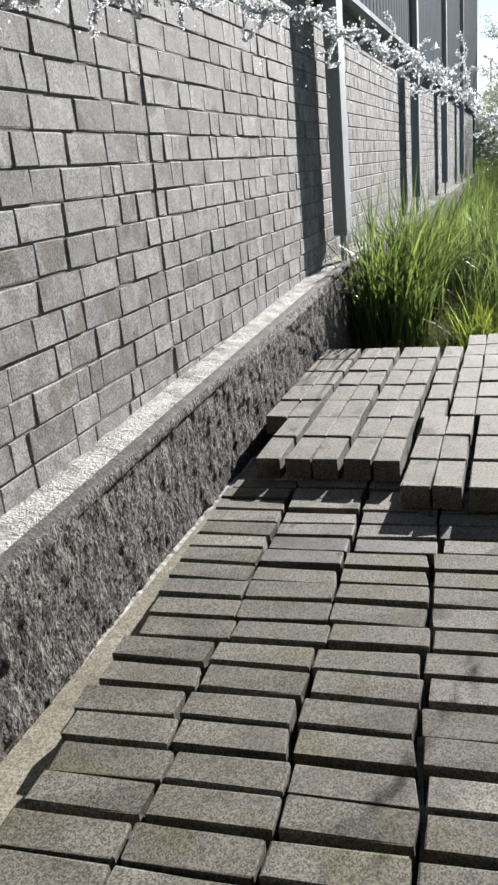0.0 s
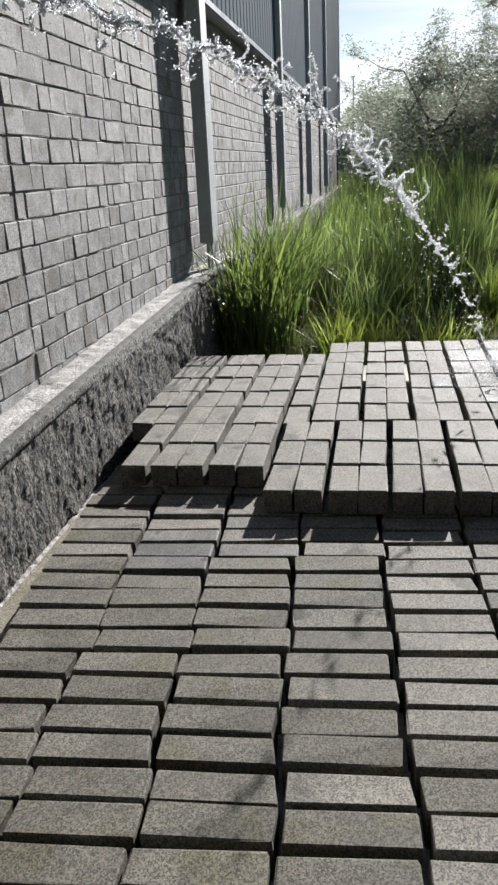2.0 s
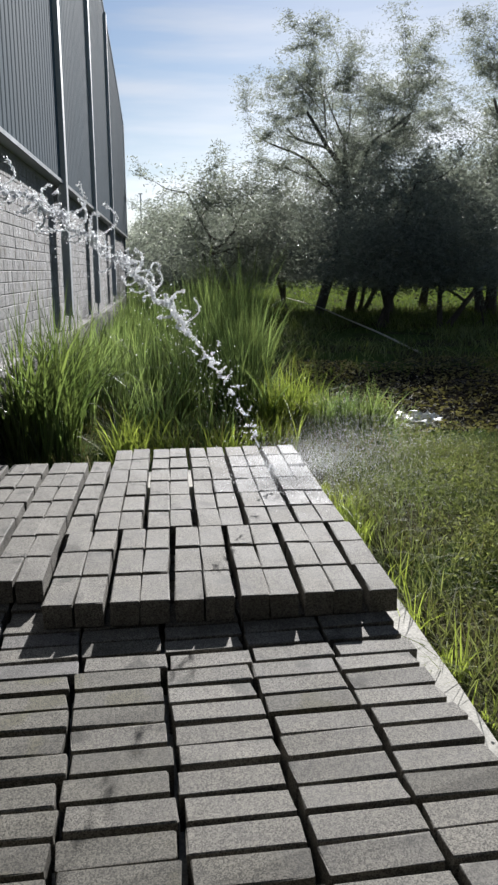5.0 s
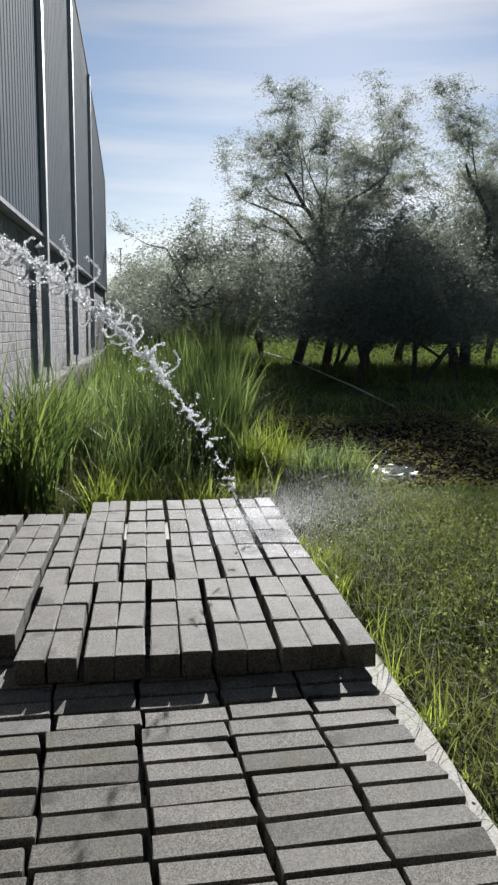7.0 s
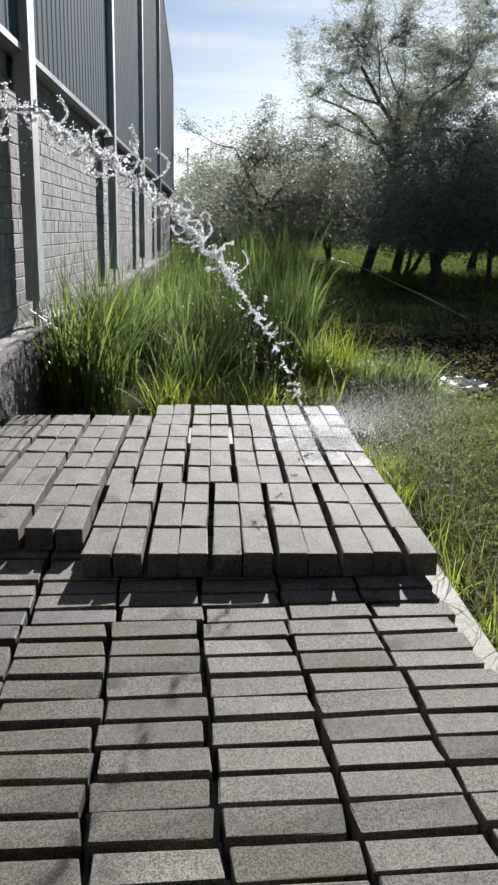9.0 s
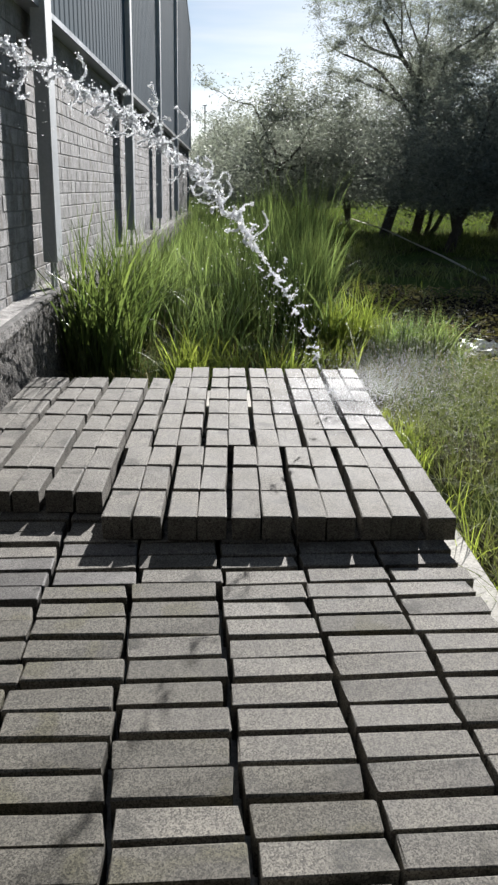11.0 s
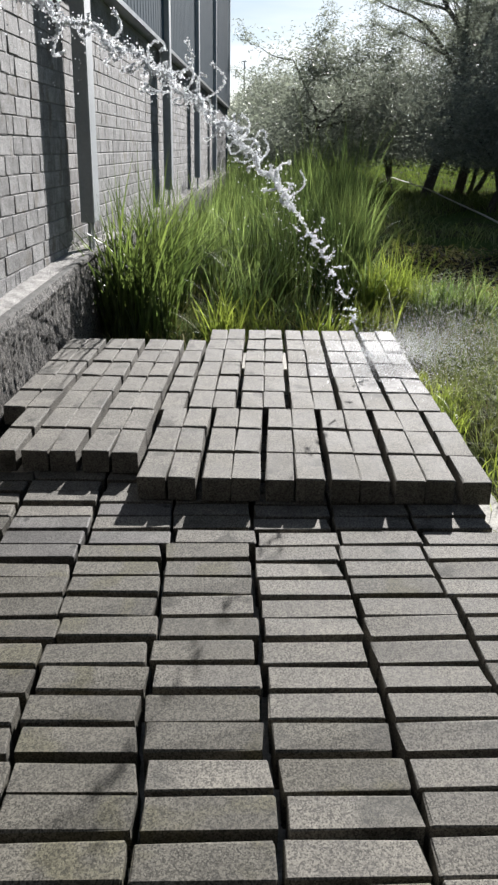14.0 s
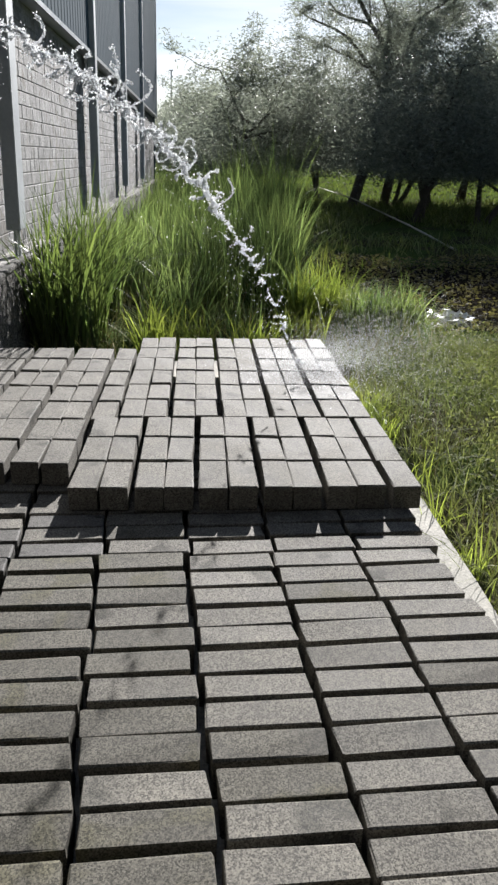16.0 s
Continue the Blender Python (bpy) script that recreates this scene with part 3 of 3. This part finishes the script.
bm = bmesh.new()
for _ in range(340):
    x, y = rng.uniform(1.8, 4.4), rng.uniform(6.2, 11.0)
    a, n = rng.uniform(0, math.pi), rng.uniform(0.08, 0.3)
    z = ground_z(x, y) + 0.045
    tube(bm, [(x, y, z), (x + math.cos(a) * n * 0.5, y + math.sin(a) * n * 0.5, z + 0.02 + rng.random() * 0.03), (x + math.cos(a) * n, y + math.sin(a) * n, z + rng.random() * 0.02)], [0.004, 0.005, 0.002], 4)
tagged(part("twigs", bm, BARK), "dark broken twigs strewn over wet mud", "twigs", kind="stuff")

fallen = []
for _ in range(5200):
    x, y = rng.uniform(1.7, 4.6), rng.uniform(6.1, 11.2)
    fallen.append((x, y, ground_z(x, y) + 0.03 + 0.05 * rng.random() + 0.04 * max(noise.noise((x * 3, y * 3, 60)), 0)))
tagged(new("fallen_leaves", leaf_mass("fallen_leaves", fallen, DRY, (0.05, 0.011), 61, 0.35)), "dull fallen leaves and straw scattered over dark mud", "leaf litter", kind="stuff")

# ---- trees ----


def tree(name, height, spread, clear, seed, leaves, feather, wide, body, thick):
    """A forked trunk with limbs and twigs, and a crown of many small leaves hung along them."""
    r = random.Random(seed)
    top = new(name, None)
    bm = bmesh.new()
    tips = []

    def grow(p, way, length, radius, depth):
        pts, rad = [p], [radius]
        q = p.copy()
        steps = 4
        for k in range(steps):
            way = (way + Vector((r.gauss(0, 0.16), r.gauss(0, 0.16), r.gauss(0.03, 0.10)))).normalized()
            q = q + way * (length / steps)
            pts.append(q.copy())
            rad.append(radius * (1 - 0.5 * (k + 1) / steps))
            if depth >= 2:
                tips.append((q.copy(), way.copy(), depth))
        tube(bm, pts, rad, 6 if depth < 2 else 4)
        if depth < (5 if height > 7 else 4):
            for _ in range(r.choice((2, 3)) if depth else 3):
                side = Vector((r.gauss(0, 1), r.gauss(0, 1), r.gauss(0.15, 0.55))).normalized()
                grow(pts[r.randint(2, 4)], (way * 0.55 + side * 0.75 * spread).normalized(), length * r.uniform(0.6, 0.82), rad[-1] * 0.8, depth + 1)

    for k in range(r.choice((1, 2)) if height > 7 else r.choice((2, 3))):
        start = Vector((r.gauss(0, 0.1), r.gauss(0, 0.1), -0.15))
        grow(start, Vector((r.gauss(0, 0.28), r.gauss(0, 0.2), 1) if height > 7 else (r.choice((-1, 1)) * r.uniform(0.2, 0.6), r.gauss(0, 0.3), 1)).normalized(), height * 0.36, (0.035 if height > 7 else 0.026) * height ** 0.75, 0)
    high = max(t[0].z for t in tips)
    stretch_z = height / high
    for v in bm.verts:
        v.co.z *= stretch_z if v.co.z > 0 else 1
    trunk = part("trunk", bm, BARK, top)
    places = []
    tips = [Vector((p.x, p.y, p.z * stretch_z)) for p, way, depth in tips]
    for _ in range(leaves // 9):
        p = r.choice(tips)
        if p.z < clear:
            continue
        side = Vector((r.gauss(0, 1), r.gauss(0, 1), 0.2)).normalized()
        reach = r.uniform(0.25, 0.6)
        for k in range(9):
            f = k / 8
            places.append(p + side * reach * f + Vector((r.gauss(0, 0.03), r.gauss(0, 0.03), -0.55 * reach * f * f + r.gauss(0, 0.03))))
    for _ in range(thick):
        a, d = r.uniform(0, 2 * math.pi), wide * math.sqrt(r.random())
        c = Vector((d * math.cos(a), d * math.sin(a), 0))
        lift = r.random() - (0.12 if r.random() < 0.25 else 0)
        c.z = clear + (height * body - clear) * lift * (1 - 0.55 * (d / wide) ** 2)
        s = 0.3 * wide / 2.2
        for _ in range(95):
            places.append(c + Vector((r.gauss(0, s), r.gauss(0, s), abs(r.gauss(0, s * 0.8)) if c.z < clear + 0.3 else r.gauss(0, s * 0.7))))
    crown = new("crown", leaf_mass("crown", places, LEAF, feather, seed))
    crown.parent = top
    return top


kinds = [tree("tree", 8.6, 0.9, 1.15, 3, 36000, (0.095, 0.009), 2.5, 0.62, 200), tree("tree", 8.4, 0.85, 1.1, 8, 36000, (0.095, 0.009), 2.5, 0.76, 250),
         tree("tree", 5.4, 1.35, 1.05, 14, 9000, (0.115, 0.016), 2.6, 0.88, 230), tree("tree", 4.6, 1.5, 0.9, 21, 9000, (0.115, 0.016), 2.4, 0.88, 215)]
spots = [(1, 4.4, 24.0, 300, 0.98), (1, 6.9, 24.6, 80, 0.98), (1, 9.6, 24.0, 200, 1.06), (0, 13.0, 25.5, 140, 1.1), (0, 6.0, 27.0, 60, 0.98), (2, 1.7, 25.5, 0, 0.95), (2, 4.9, 18.6, 130, 0.82),
         (3, 6.35, 18.4, 60, 0.9), (2, 9.0, 22.8, 250, 1.0), (2, 11.6, 23.0, 310, 1.05), (3, 6.3, 26.5, 30, 1.0), (2, 8.8, 28.0, 75, 0.95), (3, 1.9, 33.0, 90, 0.9),
         (3, -0.4, 40.0, 200, 0.92), (3, 0.9, 45.0, 120, 1.05), (2, 4.2, 29.0, 10, 0.9), (2, 12.5, 29.0, 170, 1.3), (3, 3.6, 38.0, 260, 1.2), (2, 15.5, 24.0, 100, 1.3)]
spots += [(2, 0.5, 34.0, 45, 0.85), (3, 1.7, 30.5, 10, 0.9), (2, -0.7, 42.0, 99, 0.9), (3, 0.3, 37.0, 170, 0.95)]
spots += [(2 + k % 2, -7.0 + 6.2 * k, 74.0 + 5 * math.sin(k * 2.1), 77 * k, 1.0 + 0.2 * math.sin(k * 1.3)) for k in range(9)]
firsts = set()
for k, x, y, turn, s in spots:
    m = pose(x, y, ground_z(x, y), 0, 0, turn) @ Matrix.Scale(s, 4)
    if k in firsts:
        t = copy_thing(kinds[k], m)
        t.matrix_basis = m
    else:
        t = kinds[k]
        t.matrix_basis = m
        firsts.add(k)
    words = "tall feathery tree with drooping fine leaves, dark against the light" if k < 2 else "low spreading dark green tree with a dense crown and forked trunk"
    tagged(t, words, "tree", group="trees behind the mud")

# a far lamp pole
bm = bmesh.new()
tube(bm, [(-2.39, 80, -0.3), (-2.39, 80, 8.3)], [0.09, 0.06], 8)
mast = tagged(part("lamp_pole", bm, POLE), "thin far-off pole standing behind the bushes", "pole")
bm = bmesh.new()
tube(bm, [(-2.6, 80, 8.28), (-2.2, 80, 8.28)], [0.05, 0.05], 6)
part("cross_arm", bm, POLE, mast)

# a pale pipe lying over the undergrowth
bm = bmesh.new()
way = [(4.6, 33.8, 0.1), (4.42, 23.6, 0.05), (4.27, 19.0, -0.05), (4.09, 15.8, -0.08), (3.9, 12.2, -0.16)]
tube(bm, [(x, y, z) for x, y, z in way], [0.017] * 5, 6)
tagged(part("fallen_pole", bm, HOSE, smooth=True), "thin pale pole lying across the undergrowth", "pole")

# pale crumpled sheets added in place of bright water glints on the mud
GLINT = material("pale_glint", (0.5, 0.5, 0.48), (0.7, 0.7, 0.68), 8, 60, 0.3, 0.1)
for k in range(26):
    along = rng.random()
    x, y = 1.86 + 0.5 * along + rng.gauss(0, 0.04), 6.42 + 0.33 * along + rng.gauss(0, 0.07)
    bm = bmesh.new()
    bmesh.ops.create_grid(bm, x_segments=4, y_segments=3, size=0.5)
    for v in bm.verts:
        v.co = Vector((v.co.x * rng.uniform(0.13, 0.26), v.co.y * rng.uniform(0.09, 0.17), 0.05 * noise.noise(v.co * 5 + Vector((k, 0, 0)))))
    bmesh.ops.solidify(bm, geom=bm.faces[:], thickness=0.006)
    s = tagged(part("litter", bm, GLINT), "pale crumpled sheet standing in for a water glint on wet mud", "litter", group="litter in the mud")
    s.matrix_basis = pose(x, y, ground_z(x, y) + 0.07, rng.uniform(0, 40), rng.uniform(-20, 20), rng.uniform(0, 360))

# ---- water from a hose, out of view ----
NOZZLE, LAND, RISE = Vector((-0.926, 0.418, 1.115)), Vector((0.572, 3.71, 0.10)), 0.60


def stream(s):
    return NOZZLE + (LAND - NOZZLE) * s + Vector((0, 0, 4 * RISE * s * (1 - s)))


def beads(name, drops, mat, parent, label=""):
    """Many small uneven drops, each a four-sided bead open underneath; drops: (place, radius)."""
    r = np.random.default_rng(len(drops))
    c = np.array([tuple(p) for p, _ in drops])
    n = len(c)
    size = np.array([q for _, q in drops])[:, None, None]
    tips = np.array([(1, 0, 0), (-1, 0, 0), (0, 1, 0), (0, -1, 0), (0, 0, 1), (0, 0, -1)], float)
    turn = np.linalg.qr(r.normal(0, 1, (n, 3, 3)))[0]
    v = c[:, None, :] + np.einsum("ij,njk->nik", tips, turn) * size * r.uniform(0.6, 1.35, (n, 6, 1))
    sides = [(i, j, 4) for i in (0, 1) for j in (2, 3)]
    ob = new(name, mesh_of(name, v.reshape(-1, 3), [(6 * q + i, 6 * q + j, 6 * q + k) for q in range(n) for i, j, k in sides], mat, True))
    ob.parent = parent
    tagged(ob, label, kind="stuff")
    return ob


jet = tagged(new("water_jet", None), "arching jet of clear water breaking into curled strands and bright drops", "water")
rr = random.Random(4)


def any_way(flat=1.0):
    return Vector((rr.gauss(0, 1), rr.gauss(0, flat), rr.gauss(0, 1))).normalized()


def wander(s):
    """The middle of the torn jet, swinging from side to side."""
    swing = 0.006 + 0.022 * s
    return stream(s) + Vector((noise.noise((s * 44, 1, 0)), 0.6 * noise.noise((s * 41, 5, 0)), noise.noise((s * 47, 9, 0)))) * swing * 2.0


# the rope of the jet, thinning and torn into lengths as it falls
drops = []
for _ in range(17000):
    s = 0.02 + 0.70 * rr.random()
    thin = 0.55 + 0.75 * noise.noise((s * 60, 7, 0)) - 1.1 * max(s - 0.42, 0)
    if rr.random() > thin + 0.25:
        continue
    drops.append((wander(s) + any_way() * abs(rr.gauss(0, 0.0055 + 0.004 * s)), rr.uniform(0.0012, 0.0030)))
beads("core", drops, foam, jet)

# curled arms thrown off the rope, beaded, each with a knot at its tip
drops = []
for k in range(96):
    s = 0.05 + 0.66 * (k + rr.random()) / 96
    way = (stream(s + 0.01) - stream(s)).normalized()
    off = any_way(0.4)
    off = (off - way * off.dot(way)).normalized()
    curl = way.cross(off) * rr.choice((-1, 1))
    size = rr.choice((0.025, 0.04, 0.055, 0.07, 0.082)) * rr.uniform(0.8, 1.2) * (0.55 + 0.6 * s)
    bend, root, n = rr.uniform(0.2, 0.9), wander(s), int(20 + size * 1500)
    for j in range(n):
        f = j / n
        p = root + off * size * f - way * size * 0.5 * f + curl * size * bend * math.sin(f * 2.6)
        knot = 0.5 + 0.8 * abs(noise.noise((f * 9, k * 1.7, 0)))
        drops.append((p + any_way() * abs(rr.gauss(0, 0.0036)) * knot, rr.uniform(0.0014, 0.0033)))
    for _ in range(rr.randint(10, 28)):
        drops.append((p + any_way() * rr.uniform(0, 0.009), rr.uniform(0.0014, 0.0030)))
beads("spray", drops, foam, jet)

# clumps of drops where the jet has fallen apart
drops = []
for _ in range(120):
    s = 0.45 + 0.53 * rr.random()
    wide = 0.014 + 0.022 * s
    mid = stream(s) + any_way() * abs(rr.gauss(0, wide))
    axis, long = any_way(), rr.uniform(0.004, 0.017)
    for _ in range(rr.randint(8, 26)):
        drops.append((mid + axis * rr.gauss(0, long) + any_way() * rr.uniform(0, 0.007), rr.uniform(0.0018, 0.0044)))
beads("clumps", drops, foam, jet)

drops = []
for _ in range(900):
    s = 0.06 + 0.93 * rr.random() ** 0.7
    wide = 0.02 + 0.045 * s
    drops.append((stream(s) + Vector((rr.gauss(0, wide), rr.gauss(0, wide), -abs(rr.gauss(0, 1.7 * wide)) + 0.4 * wide)), rr.uniform(0.0009, 0.0026)))
beads("drizzle", [d for d in drops if d[0].z > 0.1], foam, jet)

# the splash, and the mist that drifts off it over the bank
splash = tagged(new("water_splash", None), "bright splash and drifting mist where the jet strikes the bricks", "water splash")
drops = []
for _ in range(3200):
    out = Vector((rr.gauss(0.02, 0.13), rr.gauss(0.05, 0.2), 0))
    drops.append((Vector((LAND.x, LAND.y, 0.095)) + out + Vector((0, 0, abs(rr.gauss(0, 0.035)))), rr.uniform(0.0008, 0.0028)))
beads("spatter", drops, foam, splash)
drops = []
for _ in range(30000):
    f = rr.random() ** 1.35
    place = Vector((LAND.x + 0.01 + 0.75 * f, LAND.y + 0.12 + 0.35 * f, 0.10 + 0.05 * f))
    wide = 0.06 + 0.15 * f
    p = place + Vector((rr.gauss(0, wide), rr.gauss(0, wide * 1.6), abs(rr.gauss(0, 0.05 + 0.09 * f)) - (0.25 * f if rr.random() < 0.5 * f else 0)))
    if p.x < 0.86 and p.z < 0.1:
        p.z = 0.1 + rr.random() * 0.03
    drops.append((p, rr.uniform(0.0007, 0.0015)))
beads("mist", drops, MIST, splash)

# ---- the bricks on the slab ----
ON_EDGE = [brick_mesh("brick_on_edge", BRICK_L, BRICK_H, BRICK_W, PAVER, k) for k in range(7)]
ON_EDGE_OLD_DIM = [brick_mesh("brick_on_edge_mossy_dim", BRICK_L, BRICK_H, BRICK_W, OLD_DIM, 30 + k) for k in range(5)]
FLAT = [brick_mesh("brick_flat", BRICK_L, BRICK_W, BRICK_H, PAVER, 20 + k) for k in range(7)]
FLAT_WET = [brick_mesh("brick_flat_wet", BRICK_L, BRICK_W, BRICK_H, WET, 40 + k) for k in range(5)]
EDGE_WET = [brick_mesh("brick_edge_wet", BRICK_L, BRICK_H, BRICK_W, WET, 50 + k) for k in range(4)]
br = random.Random(77)


def placed(me, m, parent):
    ob = new("brick", me)
    ob.matrix_basis = m
    ob.parent = parent


def joined(name, items, mat, parent):
    """Many bricks in one mesh."""
    verts, faces = [], []
    for me, m in items:
        base = len(verts)
        verts += [m @ v.co for v in me.vertices]
        faces += [tuple(base + i for i in p.vertices) for p in me.polygons]
    ob = tagged(new(name, mesh_of(name, verts, faces, mat)), kind="stuff")
    ob.parent = parent


# where the head joints of the rows lie, along the row
JOINTS = {7: (-0.552, -0.321, -0.079, 0.160, 0.400, 0.640), 8: (-0.546, -0.309, -0.075, 0.170, 0.411, 0.650), 9: (-0.540, -0.314, -0.075, 0.166, 0.406, 0.645),
          10: (-0.564, -0.325, -0.086, 0.158, 0.402, 0.640), 11: (-0.580, -0.328, -0.091, 0.150, 0.402, 0.638), 12: (-0.570, -0.320, -0.083, 0.156, 0.405, 0.635),
          13: (-0.568, -0.333, -0.098, 0.149, 0.397, 0.638), 14: (-0.543, -0.312, -0.082, 0.164, 0.397, 0.644), 15: (-0.556, -0.322, -0.091, 0.154, 0.399, 0.645),
          16: (-0.564, -0.322, -0.089, 0.154, 0.397, 0.628), 17: (-0.565, -0.329, -0.090, 0.152, 0.391, 0.630), 18: (-0.565, -0.331, -0.096, 0.154, 0.391, 0.626)}
course = tagged(new("brick_course", None), "lower course of grey concrete bricks set on edge in paired rows", "bricks")
hidden = []
for r in range(-24, 35):
    v = 1.213 + 0.1845 * (r // 2 - 5) + (0.087 if r % 2 else 0) + BRICK_H / 2
    cuts = JOINTS.get(r) or [-0.562 + 0.2405 * k + br.gauss(0, 0.006) for k in range(6)]
    cuts = [cuts[0] - 0.236 + br.gauss(0, 0.004), *cuts, cuts[-1] + 0.2405]
    for c in range(7):
        if (c == 0 and v > 2.62) or (c == 6 and v < 0.2):
            continue
        u = (cuts[c] + cuts[c + 1]) / 2 + br.gauss(0, 0.001)
        fit = min(1.0, (cuts[c + 1] - cuts[c] - 0.004) / BRICK_L)
        drift = 0.016 * min(max((v - 1.35) / 0.4, 0), 1) if c <= 3 else 0
        vv = v + drift + br.gauss(0, 0.002) + 0.003 * noise.noise((c * 1.7, v * 0.6, 9))
        x, y = grid_xy(u, vv)
        m = pose(x, y, lie(x, y) + br.gauss(0, 0.0014), br.gauss(0, 0.3), br.gauss(0, 0.25), math.degrees(GRID) + br.gauss(0, 0.3)) @ Matrix.Diagonal((fit, 1, 1, 1))
        if v < 0.55 or v > 2.95:
            hidden.append((br.choice(ON_EDGE), m))
        else:
            wet = c in (1, 2) and 1.95 < v < 2.35 and br.random() < 0.6
            # commoner to the left, so the colour imitates the glare fading that way
            mossy_dim = br.random() < (1.0, 0.97, 0.85, 0.55, 0.3, 0.15, 0.1)[c] * (1.0 if v < 1.9 else 0.5)
            placed(br.choice(EDGE_WET if wet else ON_EDGE_OLD_DIM if mossy_dim else ON_EDGE), m, course)
joined("brick_rest", hidden, PAVER, course)


def stack(label, y_front, rows, gaps):
    """rows: for each row the left end, the number of bricks and the number before the first wide gap (1 or 2)."""
    top = tagged(new("brick_stack", None), label, "bricks")
    for r, (x, n, first) in enumerate(rows):
        for k in range(n):
            y = y_front + r * 0.2405 + BRICK_L / 2 + br.gauss(0, 0.002) + 0.006 * noise.noise((x * 1.6, r * 1.9, 4))
            cx = x + BRICK_W / 2 + br.gauss(0, 0.0012)
            m = pose(cx, y, lie(cx, y) + BRICK_H + 0.001 + br.gauss(0, 0.0013), br.gauss(0, 0.3), br.gauss(0, 0.5), 90 + br.gauss(0, 0.5))
            d = math.hypot((cx - LAND.x - 0.05) / 0.36, (y - LAND.y - 0.1) / 0.6)
            wet = d + br.uniform(-0.25, 0.25) < 0.85
            placed(br.choice(FLAT_WET if wet else FLAT), m, top)
            x += BRICK_W + gaps[0 if (k - first) % 2 == 1 else 1]


stack("stack of grey concrete bricks laid flat in pairs, partly wet", 2.333,
      [(-0.328, 11, 2)] * 2 + [(-0.325, 11, 2)] + [(-0.2335, 10, 2)] * 6, (0.0215, 0.004))
stack("narrow stack of grey concrete bricks laid flat beside the footing", 2.542,
      [(-0.862, 5, 1)] * 2 + [(-0.962, 7, 2)] * 5, (0.0245, 0.005))

# ---- wall bricks ----
COURSE_H, FACE_H = 0.0893, 0.0835
WALL_MESH = {}
for length in (0.222, 0.148, 0.105, 0.07):
    WALL_MESH[length] = []
    for k in range(4):
        me = brick_mesh("wall_brick", length, 0.10, FACE_H, FACING, 60 + k, 0.003)
        WALL_MESH[length].append(me)
wr = random.Random(5)
far_verts, far_faces = [], []
near_count = 0
for r in range(20):
    z = 0.649 + COURSE_H * (r - 5) + 0.0865
    y = -2.9 + wr.random() * 0.2 + (0.11 if r % 2 else 0)
    while y < WALL_END - 0.25:
        length = wr.choices((0.222, 0.148, 0.105, 0.07), (0.38, 0.32, 0.21, 0.09))[0]
        gap = wr.choices((0.004, 0.002, 0.015), (0.62, 0.24, 0.14))[0]
        fit = 1.0
        stop = 2.60 + (0.03 if r % 2 else 0)
        if y < stop < y + length + gap or (y < stop and stop - y - length - gap < 0.05):
            length = stop - y
            gap = 0.042 if r % 2 == 0 else 0.01
        size = min(WALL_MESH, key=lambda l: abs(l - length))
        fit = length / size
        cy = y + length / 2
        if z > ledge_z(cy) - 0.03:
            push = wr.gauss(0, 0.0008)
            if 1.25 < cy < 4.55 and near_count < 300:
                ob = new("brick", wr.choice(WALL_MESH[size]))
                ob.matrix_basis = pose(WALL_X - 0.05 + push, cy, z + wr.gauss(0, 0.001), wr.gauss(0, 0.12), 0, 90) @ Matrix.Diagonal((fit, 1, 1, 1))
                ob.parent = wall
                near_count += 1
            else:
                base = len(far_verts)
                e = 0.003
                for xx, i in ((WALL_X - 0.008, 0), (WALL_X + push - e, 0), (WALL_X + push, e)):
                    far_verts += [(xx, y + i, z - FACE_H + i), (xx, y + length - i, z - FACE_H + i), (xx, y + length - i, z - i), (xx, y + i, z - i)]
                for k in (0, 4):
                    for i in range(4):
                        far_faces.append((base + k + i, base + k + (i + 1) % 4, base + k + 4 + (i + 1) % 4, base + k + 4 + i))
                far_faces.append((base + 8, base + 9, base + 10, base + 11))
        y += length + gap
rest = tagged(new("brick_rest", mesh_of("brick_rest", far_verts, far_faces, FACING_FAR)), kind="stuff")
rest.parent = wall
